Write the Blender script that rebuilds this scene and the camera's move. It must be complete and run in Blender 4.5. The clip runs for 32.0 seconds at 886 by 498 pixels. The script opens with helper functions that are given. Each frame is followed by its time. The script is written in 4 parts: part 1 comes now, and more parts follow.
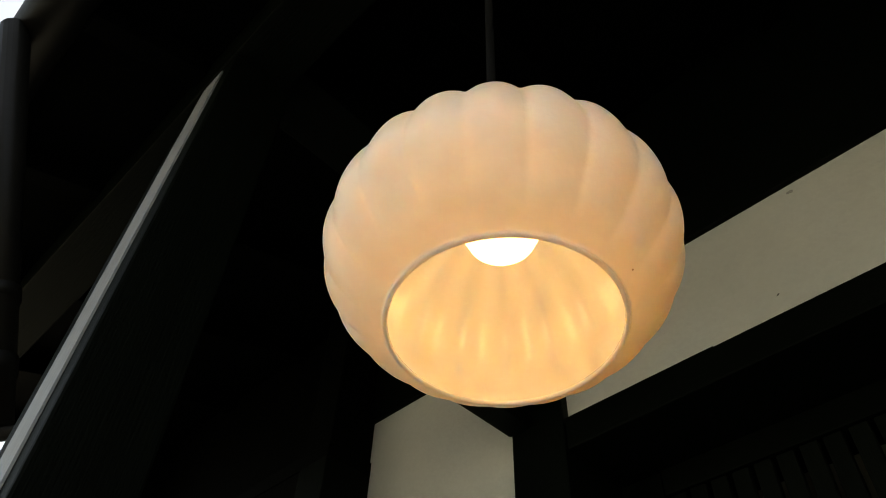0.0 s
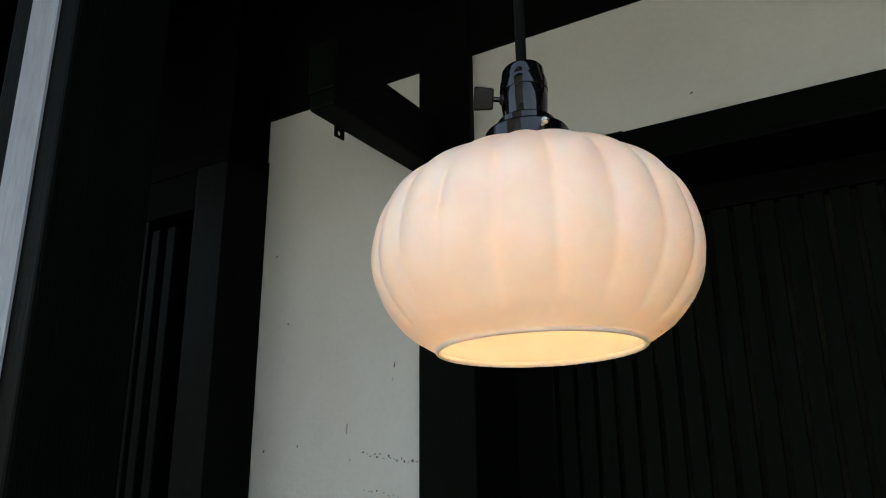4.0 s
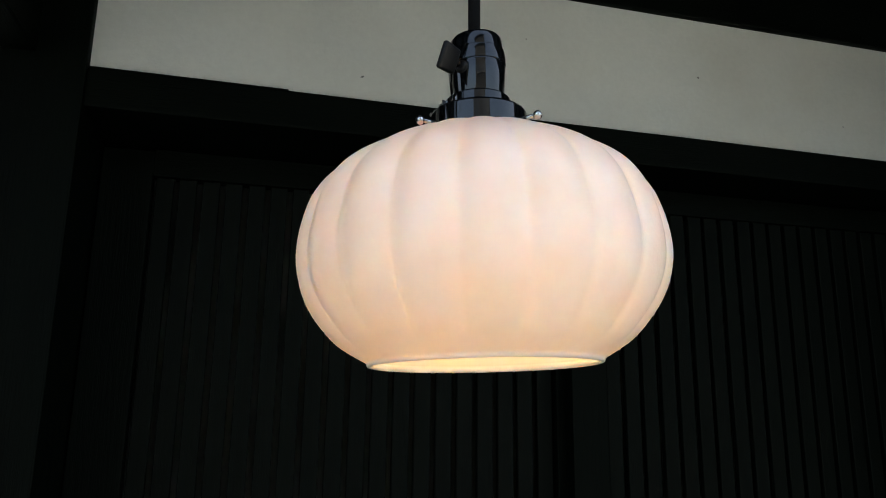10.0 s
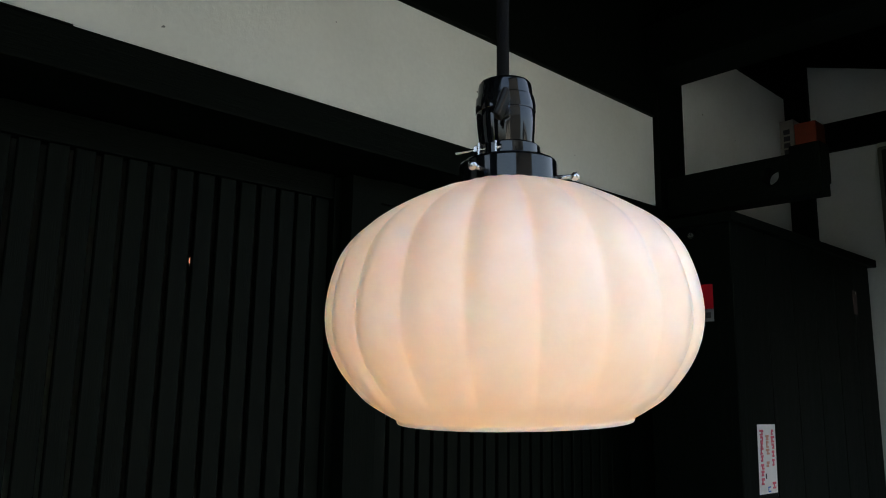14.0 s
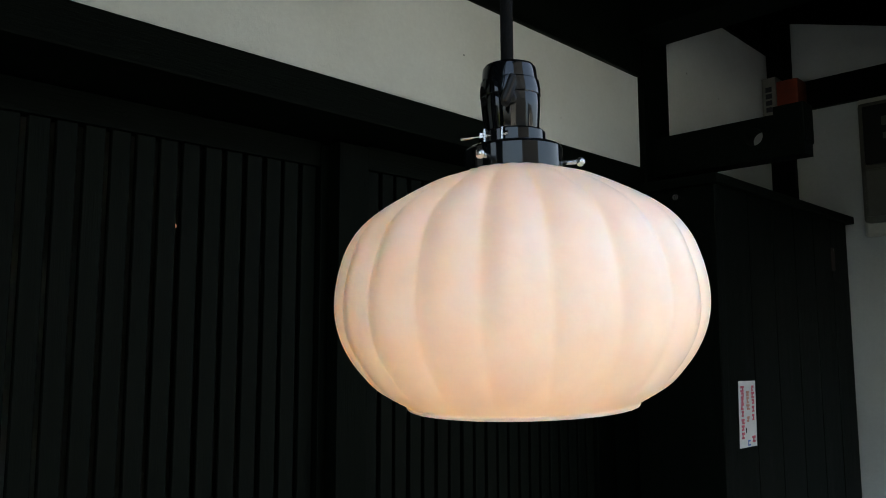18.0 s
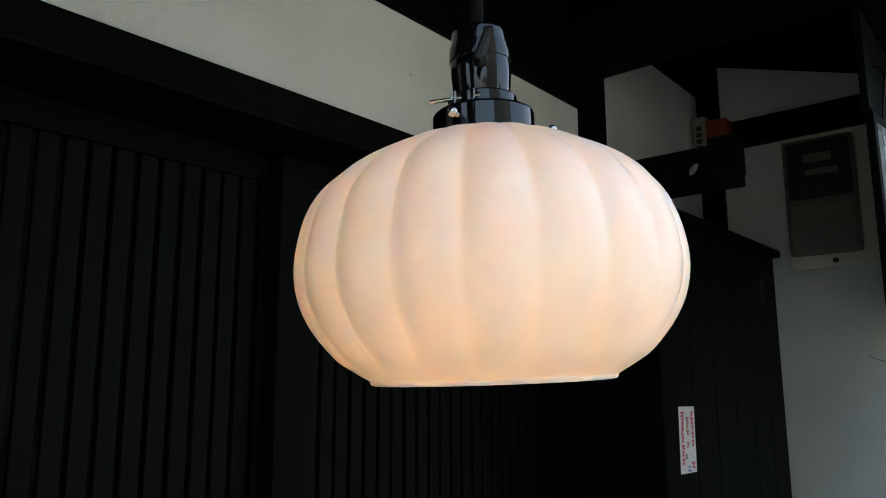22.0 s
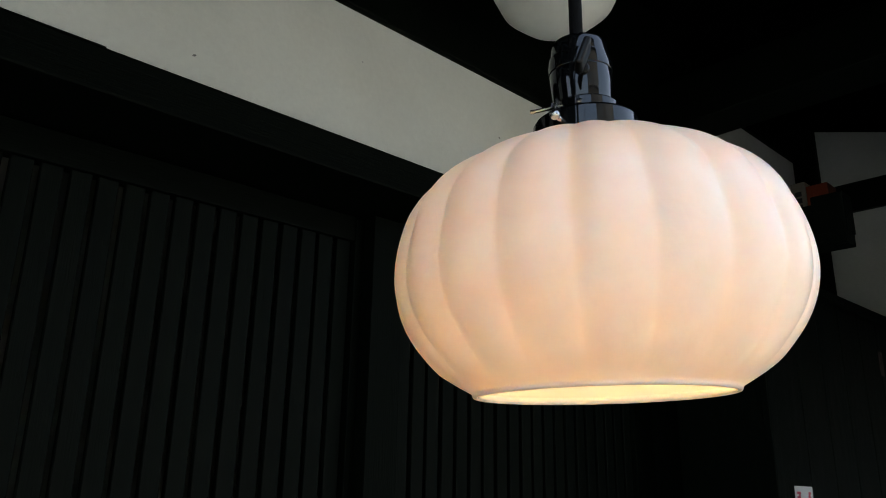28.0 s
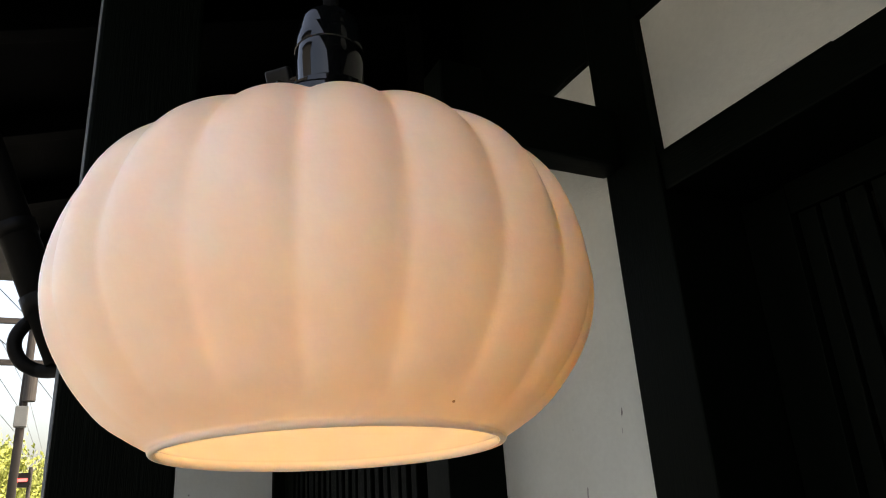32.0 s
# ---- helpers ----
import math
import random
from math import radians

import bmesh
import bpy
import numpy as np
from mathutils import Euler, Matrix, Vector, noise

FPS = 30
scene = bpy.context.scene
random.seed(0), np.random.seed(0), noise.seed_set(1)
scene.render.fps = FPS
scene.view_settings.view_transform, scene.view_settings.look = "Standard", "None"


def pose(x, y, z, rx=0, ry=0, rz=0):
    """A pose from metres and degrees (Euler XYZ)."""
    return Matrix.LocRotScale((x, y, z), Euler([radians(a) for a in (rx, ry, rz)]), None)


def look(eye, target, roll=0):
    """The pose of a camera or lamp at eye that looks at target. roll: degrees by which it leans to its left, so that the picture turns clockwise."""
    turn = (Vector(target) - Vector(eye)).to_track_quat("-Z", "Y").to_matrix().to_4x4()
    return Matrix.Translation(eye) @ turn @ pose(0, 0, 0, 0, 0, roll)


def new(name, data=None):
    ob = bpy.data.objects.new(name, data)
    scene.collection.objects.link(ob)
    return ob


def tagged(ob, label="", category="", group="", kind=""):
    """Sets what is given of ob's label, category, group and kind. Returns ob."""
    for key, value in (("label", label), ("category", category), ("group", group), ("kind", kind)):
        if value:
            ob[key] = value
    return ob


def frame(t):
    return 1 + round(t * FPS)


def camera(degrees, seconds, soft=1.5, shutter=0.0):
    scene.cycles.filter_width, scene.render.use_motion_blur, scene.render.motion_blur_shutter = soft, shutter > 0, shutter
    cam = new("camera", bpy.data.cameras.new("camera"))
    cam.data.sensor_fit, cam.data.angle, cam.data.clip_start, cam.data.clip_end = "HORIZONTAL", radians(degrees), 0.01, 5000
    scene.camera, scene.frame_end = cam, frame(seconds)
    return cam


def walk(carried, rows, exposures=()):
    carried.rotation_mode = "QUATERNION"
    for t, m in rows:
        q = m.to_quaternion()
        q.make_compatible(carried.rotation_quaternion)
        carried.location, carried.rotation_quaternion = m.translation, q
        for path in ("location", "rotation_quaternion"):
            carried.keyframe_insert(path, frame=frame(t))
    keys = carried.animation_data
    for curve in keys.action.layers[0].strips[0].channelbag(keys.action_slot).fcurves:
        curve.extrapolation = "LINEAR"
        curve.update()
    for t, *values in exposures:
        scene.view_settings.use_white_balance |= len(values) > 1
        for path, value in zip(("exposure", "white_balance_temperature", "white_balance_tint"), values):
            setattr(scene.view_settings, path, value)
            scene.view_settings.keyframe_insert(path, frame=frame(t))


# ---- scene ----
cam = camera(63.3, 32.0, soft=1.0)
H = 1.40  # height of the lamp's rim over the ground; heights below are counted from it

# seconds, eye x, y, z, heading, pitch, lean
PATH = [
    (0, 0.2179, -0.2658, -0.3064, -46.35, 48.04, 2.69),
    (1, 0.2236, -0.3877, -0.1125, -32.53, 23.03, -0.02),
    (1.25, 0.2342, -0.3971, -0.0905, -31.10, 19.90, -0.68),
    (1.6, 0.2465, -0.4057, -0.0708, -30.80, 17.19, -1.23),
    (1.85, 0.2500, -0.4090, -0.0656, -31.90, 16.48, -1.25),
    (2, 0.2454, -0.4128, -0.0646, -32.61, 16.59, -1.14),
    (2.5, 0.2429, -0.4160, -0.0644, -33.54, 16.87, -0.85),
    (4.5, 0.1765, -0.5064, -0.0810, -28.03, 15.84, -0.09),
    (5, 0.0707, -0.4802, -0.0649, -13.73, 15.85, -1.68),
    (5.5, -0.0024, -0.4636, -0.0367, -3.97, 14.61, -1.23),
    (6, -0.0694, -0.4837, -0.0402, 6.63, 12.91, -3.21),
    (7, -0.0757, -0.4928, -0.0367, 8.66, 13.18, -1.33),
    (8, -0.0674, -0.4867, -0.0349, 6.90, 13.13, 0.69),
    (9, -0.0732, -0.4883, -0.0345, 6.54, 12.99, 1.31),
    (10, -0.1494, -0.4609, -0.0292, 14.55, 12.52, 0.72),
    (11, -0.2162, -0.3621, 0.0021, 29.92, 12.93, -0.95),
    (11.5, -0.2801, -0.3657, -0.0026, 36.59, 11.77, -1.06),
    (12, -0.3408, -0.3511, 0.0040, 41.02, 10.51, -0.92),
    (12.5, -0.3505, -0.3337, 0.0026, 41.95, 10.25, -0.24),
    (13, -0.3637, -0.3291, 0.0064, 42.44, 10.38, 0.39),
    (13.5, -0.3671, -0.3287, 0.0166, 42.74, 10.43, 0.67),
    (15.5, -0.3888, -0.3307, 0.0627, 43.24, 6.12, 1.03),
    (16, -0.3861, -0.3226, 0.0597, 43.63, 6.13, 0.66),
    (16.5, -0.3857, -0.3205, 0.0583, 43.65, 6.40, 0.51),
    (17, -0.3851, -0.3205, 0.0551, 43.96, 6.34, 0.22),
    (17.5, -0.3886, -0.3230, 0.0530, 44.19, 6.26, 0.04),
    (18, -0.3879, -0.3185, 0.0525, 44.47, 6.15, -0.11),
    (18.5, -0.3864, -0.3214, 0.0520, 44.83, 6.40, -0.22),
    (19, -0.3883, -0.3166, 0.0498, 44.89, 6.27, -0.24),
    (19.5, -0.3863, -0.3130, 0.0473, 45.09, 6.18, -0.16),
    (20, -0.3807, -0.3108, 0.0427, 45.45, 6.27, -0.24),
    (20.5, -0.3804, -0.3095, 0.0371, 45.82, 6.07, -0.18),
    (21, -0.3744, -0.2987, 0.0280, 46.40, 6.78, -0.20),
    (21.5, -0.3741, -0.2950, 0.0168, 47.39, 8.70, -0.05),
    (22, -0.3787, -0.2784, 0.0050, 49.80, 9.68, -0.27),
    (22.5, -0.3861, -0.2521, -0.0033, 52.34, 10.39, -0.28),
    (23, -0.3889, -0.2308, -0.0060, 53.78, 11.04, -0.33),
    (23.5, -0.3896, -0.2119, -0.0063, 54.40, 11.11, -0.19),
    (24, -0.3918, -0.2025, -0.0044, 54.28, 11.37, 0.08),
    (24.5, -0.3910, -0.2008, -0.0027, 54.47, 11.82, 0.09),
    (25, -0.3977, -0.1996, -0.0020, 55.15, 12.31, 0.03),
    (25.5, -0.3994, -0.1976, -0.0015, 55.43, 12.55, -0.04),
    (28, -0.3691, -0.2549, -0.0391, 42.82, 16.33, 0.97),
    (29, -0.1671, -0.3639, -0.0528, 19.23, 16.60, -2.81),
    (29.5, -0.1181, -0.3685, -0.0614, 10.79, 18.95, -2.46),
    (30, -0.0688, -0.3435, -0.0699, 4.27, 22.09, -3.84),
    (30.5, 0.0376, -0.3042, -0.0554, -8.09, 24.73, -3.75),
    (31, 0.1303, -0.2494, -0.0421, -24.56, 23.85, -3.21),
    (31.5, 0.2384, -0.1890, -0.0394, -44.39, 22.64, -3.02),
    (32, 0.3227, -0.1056, -0.0300, -62.44, 20.18, -3.88),
]


def view(x, y, z, heading, pitch, lean):
    a, p = radians(heading), radians(pitch)
    way = Vector((math.sin(a) * math.cos(p), math.cos(a) * math.cos(p), math.sin(p)))
    eye = Vector((x, y, z + H))
    return look(eye, eye + way, lean)


walk(cam, [(r[0], view(*r[1:])) for r in PATH],
     exposures=[(0.0, 2.02, 9400, 2.5), (1.0, 2.12, 8550, 5), (2.5, 2.17, 7950, 6), (5.0, 2.38, 6700, 5), (7.0, 2.34, 6650, 5), (11.0, 2.42, 6600, 4), (12.0, 2.27, 6600, 4), (13.0, 2.5, 6550, 4), (20.0, 2.53, 6550, 3), (25.5, 2.57, 6850, 4.5), (28.0, 2.49, 6750, 5), (29.0, 2.7, 6550, 5), (30.0, 2.3, 6850, 6), (31.0, 2.1, 7450, 9), (32.0, 2.1, 7750, 12)])

# ---------------------------------------------------------------- world and light
world = bpy.data.worlds.new("overcast_sky")
scene.world = world
world.use_nodes = True
wn = world.node_tree
sky = wn.nodes.new("ShaderNodeTexSky")
sky.sky_type = "NISHITA"
sky.sun_disc = False
sky.sun_elevation, sky.sun_rotation = radians(51), radians(20)
sky.air_density, sky.dust_density, sky.ozone_density = 1.0, 8.0, 0.6
wn.nodes["Background"].inputs["Strength"].default_value = 0.15
wn.links.new(sky.outputs["Color"], wn.nodes["Background"].inputs["Color"])

sun = new("sun", bpy.data.lights.new("sun", "SUN"))
sun.data.energy, sun.data.angle, sun.data.color = 1.2, radians(40), (1.0, 0.99, 0.97)
sun.matrix_world = look((2.2, 6, 8), (0, 0, 0))


# ---------------------------------------------------------------- materials
def material(name, base, rough=0.6, metal=0.0, spec=0.5, vary=0.25, scale=6.0, bump=0.2, grain=None, fine=60.0, tint=None):
    """A surface with variation at two scales; grain stretches the pattern along one axis."""
    m = bpy.data.materials.new(name)
    m.use_nodes = True
    n, l = m.node_tree.nodes, m.node_tree.links
    b = n["Principled BSDF"]
    b.inputs["Metallic"].default_value = metal
    b.inputs["Specular IOR Level"].default_value = spec
    tc, mp = n.new("ShaderNodeTexCoord"), n.new("ShaderNodeMapping")
    mp.inputs["Scale"].default_value = grain or (1, 1, 1)
    l.new(tc.outputs["Object"], mp.inputs["Vector"])
    big, small = n.new("ShaderNodeTexNoise"), n.new("ShaderNodeTexNoise")
    big.inputs["Scale"].default_value, big.inputs["Detail"].default_value = scale, 5
    small.inputs["Scale"].default_value, small.inputs["Detail"].default_value = fine, 6
    small.inputs["Roughness"].default_value = 0.65
    info = n.new("ShaderNodeObjectInfo")
    add = n.new("ShaderNodeVectorMath")
    l.new(mp.outputs["Vector"], add.inputs[0])
    comb = n.new("ShaderNodeCombineXYZ")
    mul = n.new("ShaderNodeMath")
    mul.operation, mul.inputs[1].default_value = "MULTIPLY", 40.0
    l.new(info.outputs["Random"], mul.inputs[0])
    for k in range(3):
        l.new(mul.outputs[0], comb.inputs[k])
    l.new(comb.outputs[0], add.inputs[1])
    for t in (big, small):
        l.new(add.outputs[0], t.inputs["Vector"])
    mix = n.new("ShaderNodeMix")
    mix.data_type = "FLOAT"
    mix.inputs["Factor"].default_value = 0.5
    l.new(big.outputs["Fac"], mix.inputs["A"])
    l.new(small.outputs["Fac"], mix.inputs["B"])
    ramp = n.new("ShaderNodeValToRGB")
    lo = [c * (1 - vary) for c in base]
    hi = [min(1, c * (1 + vary)) for c in (tint or base)]
    ramp.color_ramp.elements[0].position, ramp.color_ramp.elements[1].position = 0.3, 0.7
    ramp.color_ramp.elements[0].color, ramp.color_ramp.elements[1].color = (*lo, 1), (*hi, 1)
    l.new(mix.outputs["Result"], ramp.inputs["Fac"])
    l.new(ramp.outputs["Color"], b.inputs["Base Color"])
    mr = n.new("ShaderNodeMapRange")
    mr.inputs["To Min"].default_value, mr.inputs["To Max"].default_value = max(0.03, rough * 0.8), min(1, rough * 1.2)
    l.new(big.outputs["Fac"], mr.inputs["Value"])
    l.new(mr.outputs["Result"], b.inputs["Roughness"])
    if bump:
        bp = n.new("ShaderNodeBump")
        bp.inputs["Strength"].default_value, bp.inputs["Distance"].default_value = bump, 0.003
        l.new(small.outputs["Fac"], bp.inputs["Height"])
        l.new(bp.outputs["Normal"], b.inputs["Normal"])
    return m


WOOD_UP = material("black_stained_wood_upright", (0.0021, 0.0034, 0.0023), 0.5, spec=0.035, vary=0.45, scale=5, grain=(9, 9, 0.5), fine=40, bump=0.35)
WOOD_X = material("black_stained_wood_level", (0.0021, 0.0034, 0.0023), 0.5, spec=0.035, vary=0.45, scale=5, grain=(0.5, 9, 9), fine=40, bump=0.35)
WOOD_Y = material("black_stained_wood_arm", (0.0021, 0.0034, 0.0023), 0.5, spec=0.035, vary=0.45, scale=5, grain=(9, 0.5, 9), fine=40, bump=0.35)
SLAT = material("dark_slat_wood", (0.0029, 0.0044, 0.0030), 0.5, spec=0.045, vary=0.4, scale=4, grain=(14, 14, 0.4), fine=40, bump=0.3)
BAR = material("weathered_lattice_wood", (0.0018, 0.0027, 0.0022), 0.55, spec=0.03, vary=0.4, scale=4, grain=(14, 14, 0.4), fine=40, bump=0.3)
# darker than the other timber: the eaves' shade is put into its colour
SOFFIT = material("shade_dark_boards", (0.0012, 0.0016, 0.0014), 0.7, spec=0.02, vary=0.4, scale=4, grain=(0.5, 8, 8), fine=40, bump=0.3)
# near-black colour stands in for the shade deep in gaps and recesses
BOARD_BACK = material("recess_shade_board", (0.0015, 0.002, 0.0017), 0.8, spec=0.03, vary=0.3, scale=4)
BLACK_METAL = material("black_enamel", (0.004, 0.0045, 0.0048), 0.06, spec=0.5, vary=0.15, scale=20, bump=0.0)
SATIN_BLACK = material("black_bakelite", (0.006, 0.0058, 0.0055), 0.42, spec=0.22, vary=0.3, scale=40, bump=0.1)
KEY_BLACK = material("moulded_black_key", (0.009, 0.0087, 0.0082), 0.30, spec=0.20, vary=0.25, scale=60, bump=0.08)
NICKEL = material("nickel_plated_steel", (0.62, 0.6, 0.57), 0.22, metal=1.0, vary=0.12, scale=60, bump=0.05)
CORD = material("black_fabric_cord", (0.006, 0.006, 0.006), 0.8, spec=0.1, vary=0.4, scale=200, fine=900, bump=0.6)
GREY_BOARD = material("weathered_grey_paint", (0.26, 0.28, 0.30), 0.5, vary=0.3, scale=7, grain=(4, 4, 0.6), fine=50, bump=0.3)
PAVING = material("pale_paving", (0.125, 0.13, 0.126), 0.85, vary=0.35, scale=1.5, fine=180, bump=0.6)
PIPE = material("dark_brown_drainpipe", (0.006, 0.006, 0.0055), 0.5, spec=0.08, vary=0.3, scale=12)
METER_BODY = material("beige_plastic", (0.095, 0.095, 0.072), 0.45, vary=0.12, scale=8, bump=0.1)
METER_PLATE = material("pale_beige_plate", (0.52, 0.51, 0.41), 0.5, vary=0.12, scale=8, bump=0.1)
METER_DARK = material("smoked_cover", (0.012, 0.012, 0.011), 0.3, spec=0.3, vary=0.2, scale=8, bump=0.0)
PAPER = material("white_paper", (0.72, 0.7, 0.68), 0.8, vary=0.08, scale=12, bump=0.1)
RED_PRINT = material("red_ink", (0.70, 0.12, 0.17), 0.7, vary=0.2, scale=60, bump=0.0)
ORANGE_INK = material("faded_orange_ink", (0.62, 0.30, 0.22), 0.7, vary=0.2, scale=60, bump=0.0)
BLUE_PRINT = material("blue_ink", (0.05, 0.16, 0.5), 0.7, vary=0.2, scale=60, bump=0.0)
INK = material("black_ink", (0.02, 0.02, 0.02), 0.7, vary=0.2, scale=60, bump=0.0)
RED_PLATE = material("red_sticker", (0.36, 0.006, 0.014), 0.35, vary=0.15, scale=20, bump=0.0)
LABEL_GREY = material("pale_label", (0.10, 0.11, 0.11), 0.5, vary=0.1, scale=30, bump=0.0)
ALARM_LABEL = material("aged_label", (0.20, 0.19, 0.15), 0.6, vary=0.2, scale=20, bump=0.1)
ORANGE = material("orange_plastic", (0.16, 0.026, 0.006), 0.45, vary=0.2, scale=20, bump=0.1)
CHALKBOARD = material("black_chalkboard", (0.030, 0.034, 0.034), 0.6, vary=0.5, scale=5, fine=30, bump=0.1, tint=(0.060, 0.068, 0.068))
WHITE_PLASTIC = material("white_bulb_housing", (0.7, 0.7, 0.68), 0.4, vary=0.05, scale=20, bump=0.0)
CHALK_DUST = material("rubbed_chalk_dust", (0.20, 0.22, 0.23), 0.9, vary=0.5, scale=9, fine=60, bump=0.1)
STAIN = material("dark_scuff", (0.16, 0.165, 0.155), 0.9, vary=0.4, scale=60, fine=300, bump=0.1)
SEED = material("brown_glass_seed", (0.50, 0.34, 0.21), 0.6, vary=0.2, scale=200, bump=0.0)
FAINT = material("faint_scuff", (0.36, 0.37, 0.345), 0.9, vary=0.3, scale=60, fine=300, bump=0.1)
CHALK = material("white_chalk", (0.62, 0.65, 0.65), 0.9, vary=0.35, scale=90, bump=0.3)
GLOBE = material("white_opal_plastic", (0.74, 0.75, 0.68), 0.35, vary=0.05, scale=6, bump=0.0)
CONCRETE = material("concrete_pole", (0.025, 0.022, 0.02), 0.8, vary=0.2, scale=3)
BARK = material("bark", (0.07, 0.055, 0.04), 0.9, vary=0.4, scale=8, bump=0.8)
LEAF = material("spring_leaf", (0.15, 0.20, 0.06), 0.6, vary=0.4, scale=1.2, fine=6, bump=0.0, tint=(0.30, 0.33, 0.06))
DARK_TIMBER = material("dark_house_timber", (0.017, 0.018, 0.018), 0.7, vary=0.3, scale=2, grain=(4, 4, 0.5))
HOUSE_WALL = material("far_house_plaster", (0.24, 0.24, 0.225), 0.8, vary=0.12, scale=2)
ROOF_TILE = material("grey_roof_tile", (0.09, 0.095, 0.1), 0.6, vary=0.3, scale=2)
FAR_GLASS = material("far_window_glass", (0.03, 0.04, 0.05), 0.1, vary=0.1, scale=2, bump=0.0)


def plaster_material(name, base_colour):
    m = material(name, base_colour, 0.9, spec=0.25, vary=0.06, scale=3.0, fine=90, bump=0.25)
    n, l = m.node_tree.nodes, m.node_tree.links
    b = n["Principled BSDF"]
    ramp = b.inputs["Base Color"].links[0].from_node
    tc = n.new("ShaderNodeTexCoord")
    specks = n.new("ShaderNodeTexVoronoi")
    specks.inputs["Scale"].default_value = 7.0
    l.new(tc.outputs["Object"], specks.inputs["Vector"])
    r2 = n.new("ShaderNodeValToRGB")
    r2.color_ramp.elements[0].position, r2.color_ramp.elements[1].position = 0.012, 0.03
    r2.color_ramp.elements[0].color, r2.color_ramp.elements[1].color = (0.35, 0.34, 0.32, 1), (1, 1, 1, 1)
    l.new(specks.outputs["Distance"], r2.inputs["Fac"])
    smear = n.new("ShaderNodeTexNoise")
    smear.inputs["Scale"].default_value, smear.inputs["Detail"].default_value = 2.2, 8
    l.new(tc.outputs["Object"], smear.inputs["Vector"])
    r3 = n.new("ShaderNodeValToRGB")
    r3.color_ramp.elements[0].position, r3.color_ramp.elements[1].position = 0.3, 0.62
    r3.color_ramp.elements[0].color, r3.color_ramp.elements[1].color = (0.84, 0.83, 0.8, 1), (1, 1, 1, 1)
    l.new(smear.outputs["Fac"], r3.inputs["Fac"])
    last = ramp.outputs["Color"]
    for r in (r2, r3):
        mx = n.new("ShaderNodeMix")
        mx.data_type, mx.blend_type = "RGBA", "MULTIPLY"
        mx.inputs["Factor"].default_value = 1.0
        l.new(last, mx.inputs[6])
        l.new(r.outputs["Color"], mx.inputs[7])
        last = mx.outputs[2]
    l.new(last, b.inputs["Base Color"])
    return m


PLASTER = plaster_material("white_lime_plaster", (0.64, 0.665, 0.62))
# same plaster made darker: the porch end's shade is put into the colour
GREY_PLASTER = plaster_material("shade_toned_plaster", (0.49, 0.515, 0.485))


def opal_glass(name, rough, ripple, gloss, thin, dense):
    """Cased milk glass: light scatters through the wall, with cloudy patches and an uneven blown skin."""
    m = bpy.data.materials.new(name)
    m.use_nodes = True
    n, l = m.node_tree.nodes, m.node_tree.links
    b = n["Principled BSDF"]
    b.inputs["Subsurface Weight"].default_value = 1.0
    b.inputs["Subsurface Radius"].default_value = (1.0, 0.80, 0.58)
    b.inputs["Subsurface Scale"].default_value = 0.011
    b.inputs["Roughness"].default_value = rough
    b.inputs["Specular IOR Level"].default_value = gloss
    tc = n.new("ShaderNodeTexCoord")
    cloud, fine = n.new("ShaderNodeTexNoise"), n.new("ShaderNodeTexNoise")
    cloud.inputs["Scale"].default_value, cloud.inputs["Detail"].default_value = 34, 5
    fine.inputs["Scale"].default_value, fine.inputs["Detail"].default_value = 130, 3
    for t in (cloud, fine):
        l.new(tc.outputs["Object"], t.inputs["Vector"])
    ramp = n.new("ShaderNodeValToRGB")
    ramp.color_ramp.elements[0].position, ramp.color_ramp.elements[1].position = 0.32, 0.68
    ramp.color_ramp.elements[0].color, ramp.color_ramp.elements[1].color = (*dense, 1), (*thin, 1)
    l.new(cloud.outputs["Fac"], ramp.inputs["Fac"])
    l.new(ramp.outputs["Color"], b.inputs["Base Color"])
    mix = n.new("ShaderNodeMix")
    mix.data_type = "FLOAT"
    mix.inputs["Factor"].default_value = 0.25
    l.new(cloud.outputs["Fac"], mix.inputs["A"])
    l.new(fine.outputs["Fac"], mix.inputs["B"])
    bp = n.new("ShaderNodeBump")
    bp.inputs["Strength"].default_value, bp.inputs["Distance"].default_value = ripple, 0.003
    l.new(mix.outputs["Result"], bp.inputs["Height"])
    l.new(bp.outputs["Normal"], b.inputs["Normal"])
    return m


OPAL = opal_glass("milk_glass_outside", 0.30, 0.20, 0.34, (0.964, 0.886, 0.798), (0.926, 0.819, 0.718))
OPAL_IN = opal_glass("milk_glass_inside", 0.018, 0.004, 0.6, (0.948, 0.950, 0.858), (0.938, 0.937, 0.833))


def glow(name, color, strength):
    m = bpy.data.materials.new(name)
    m.use_nodes = True
    b = m.node_tree.nodes["Principled BSDF"]
    b.inputs["Base Color"].default_value = (*color, 1)
    b.inputs["Emission Color"].default_value = (*color, 1)
    b.inputs["Emission Strength"].default_value = strength
    return m


BULB = glow("lit_bulb", (1.0, 0.563, 0.297), 1.86)


# ---------------------------------------------------------------- builders
def finish(bm, name, mat, smooth=False, bevel=0.0, segs=2):
    if bevel:
        bmesh.ops.bevel(bm, geom=list(bm.edges), offset=bevel, segments=segs, affect="EDGES", profile=0.6)
    bmesh.ops.recalc_face_normals(bm, faces=list(bm.faces))
    me = bpy.data.meshes.new(name)
    bm.to_mesh(me)
    bm.free()
    me.materials.append(mat)
    if smooth:
        for p in me.polygons:
            p.use_smooth = True
    return me


def part(name, bm, mat, parent=None, label="", smooth=False, bevel=0.0):
    ob = new(name, finish(bm, name, mat, smooth, bevel))
    if parent:
        ob.parent = parent
    if label:
        ob["label"] = label
    return ob


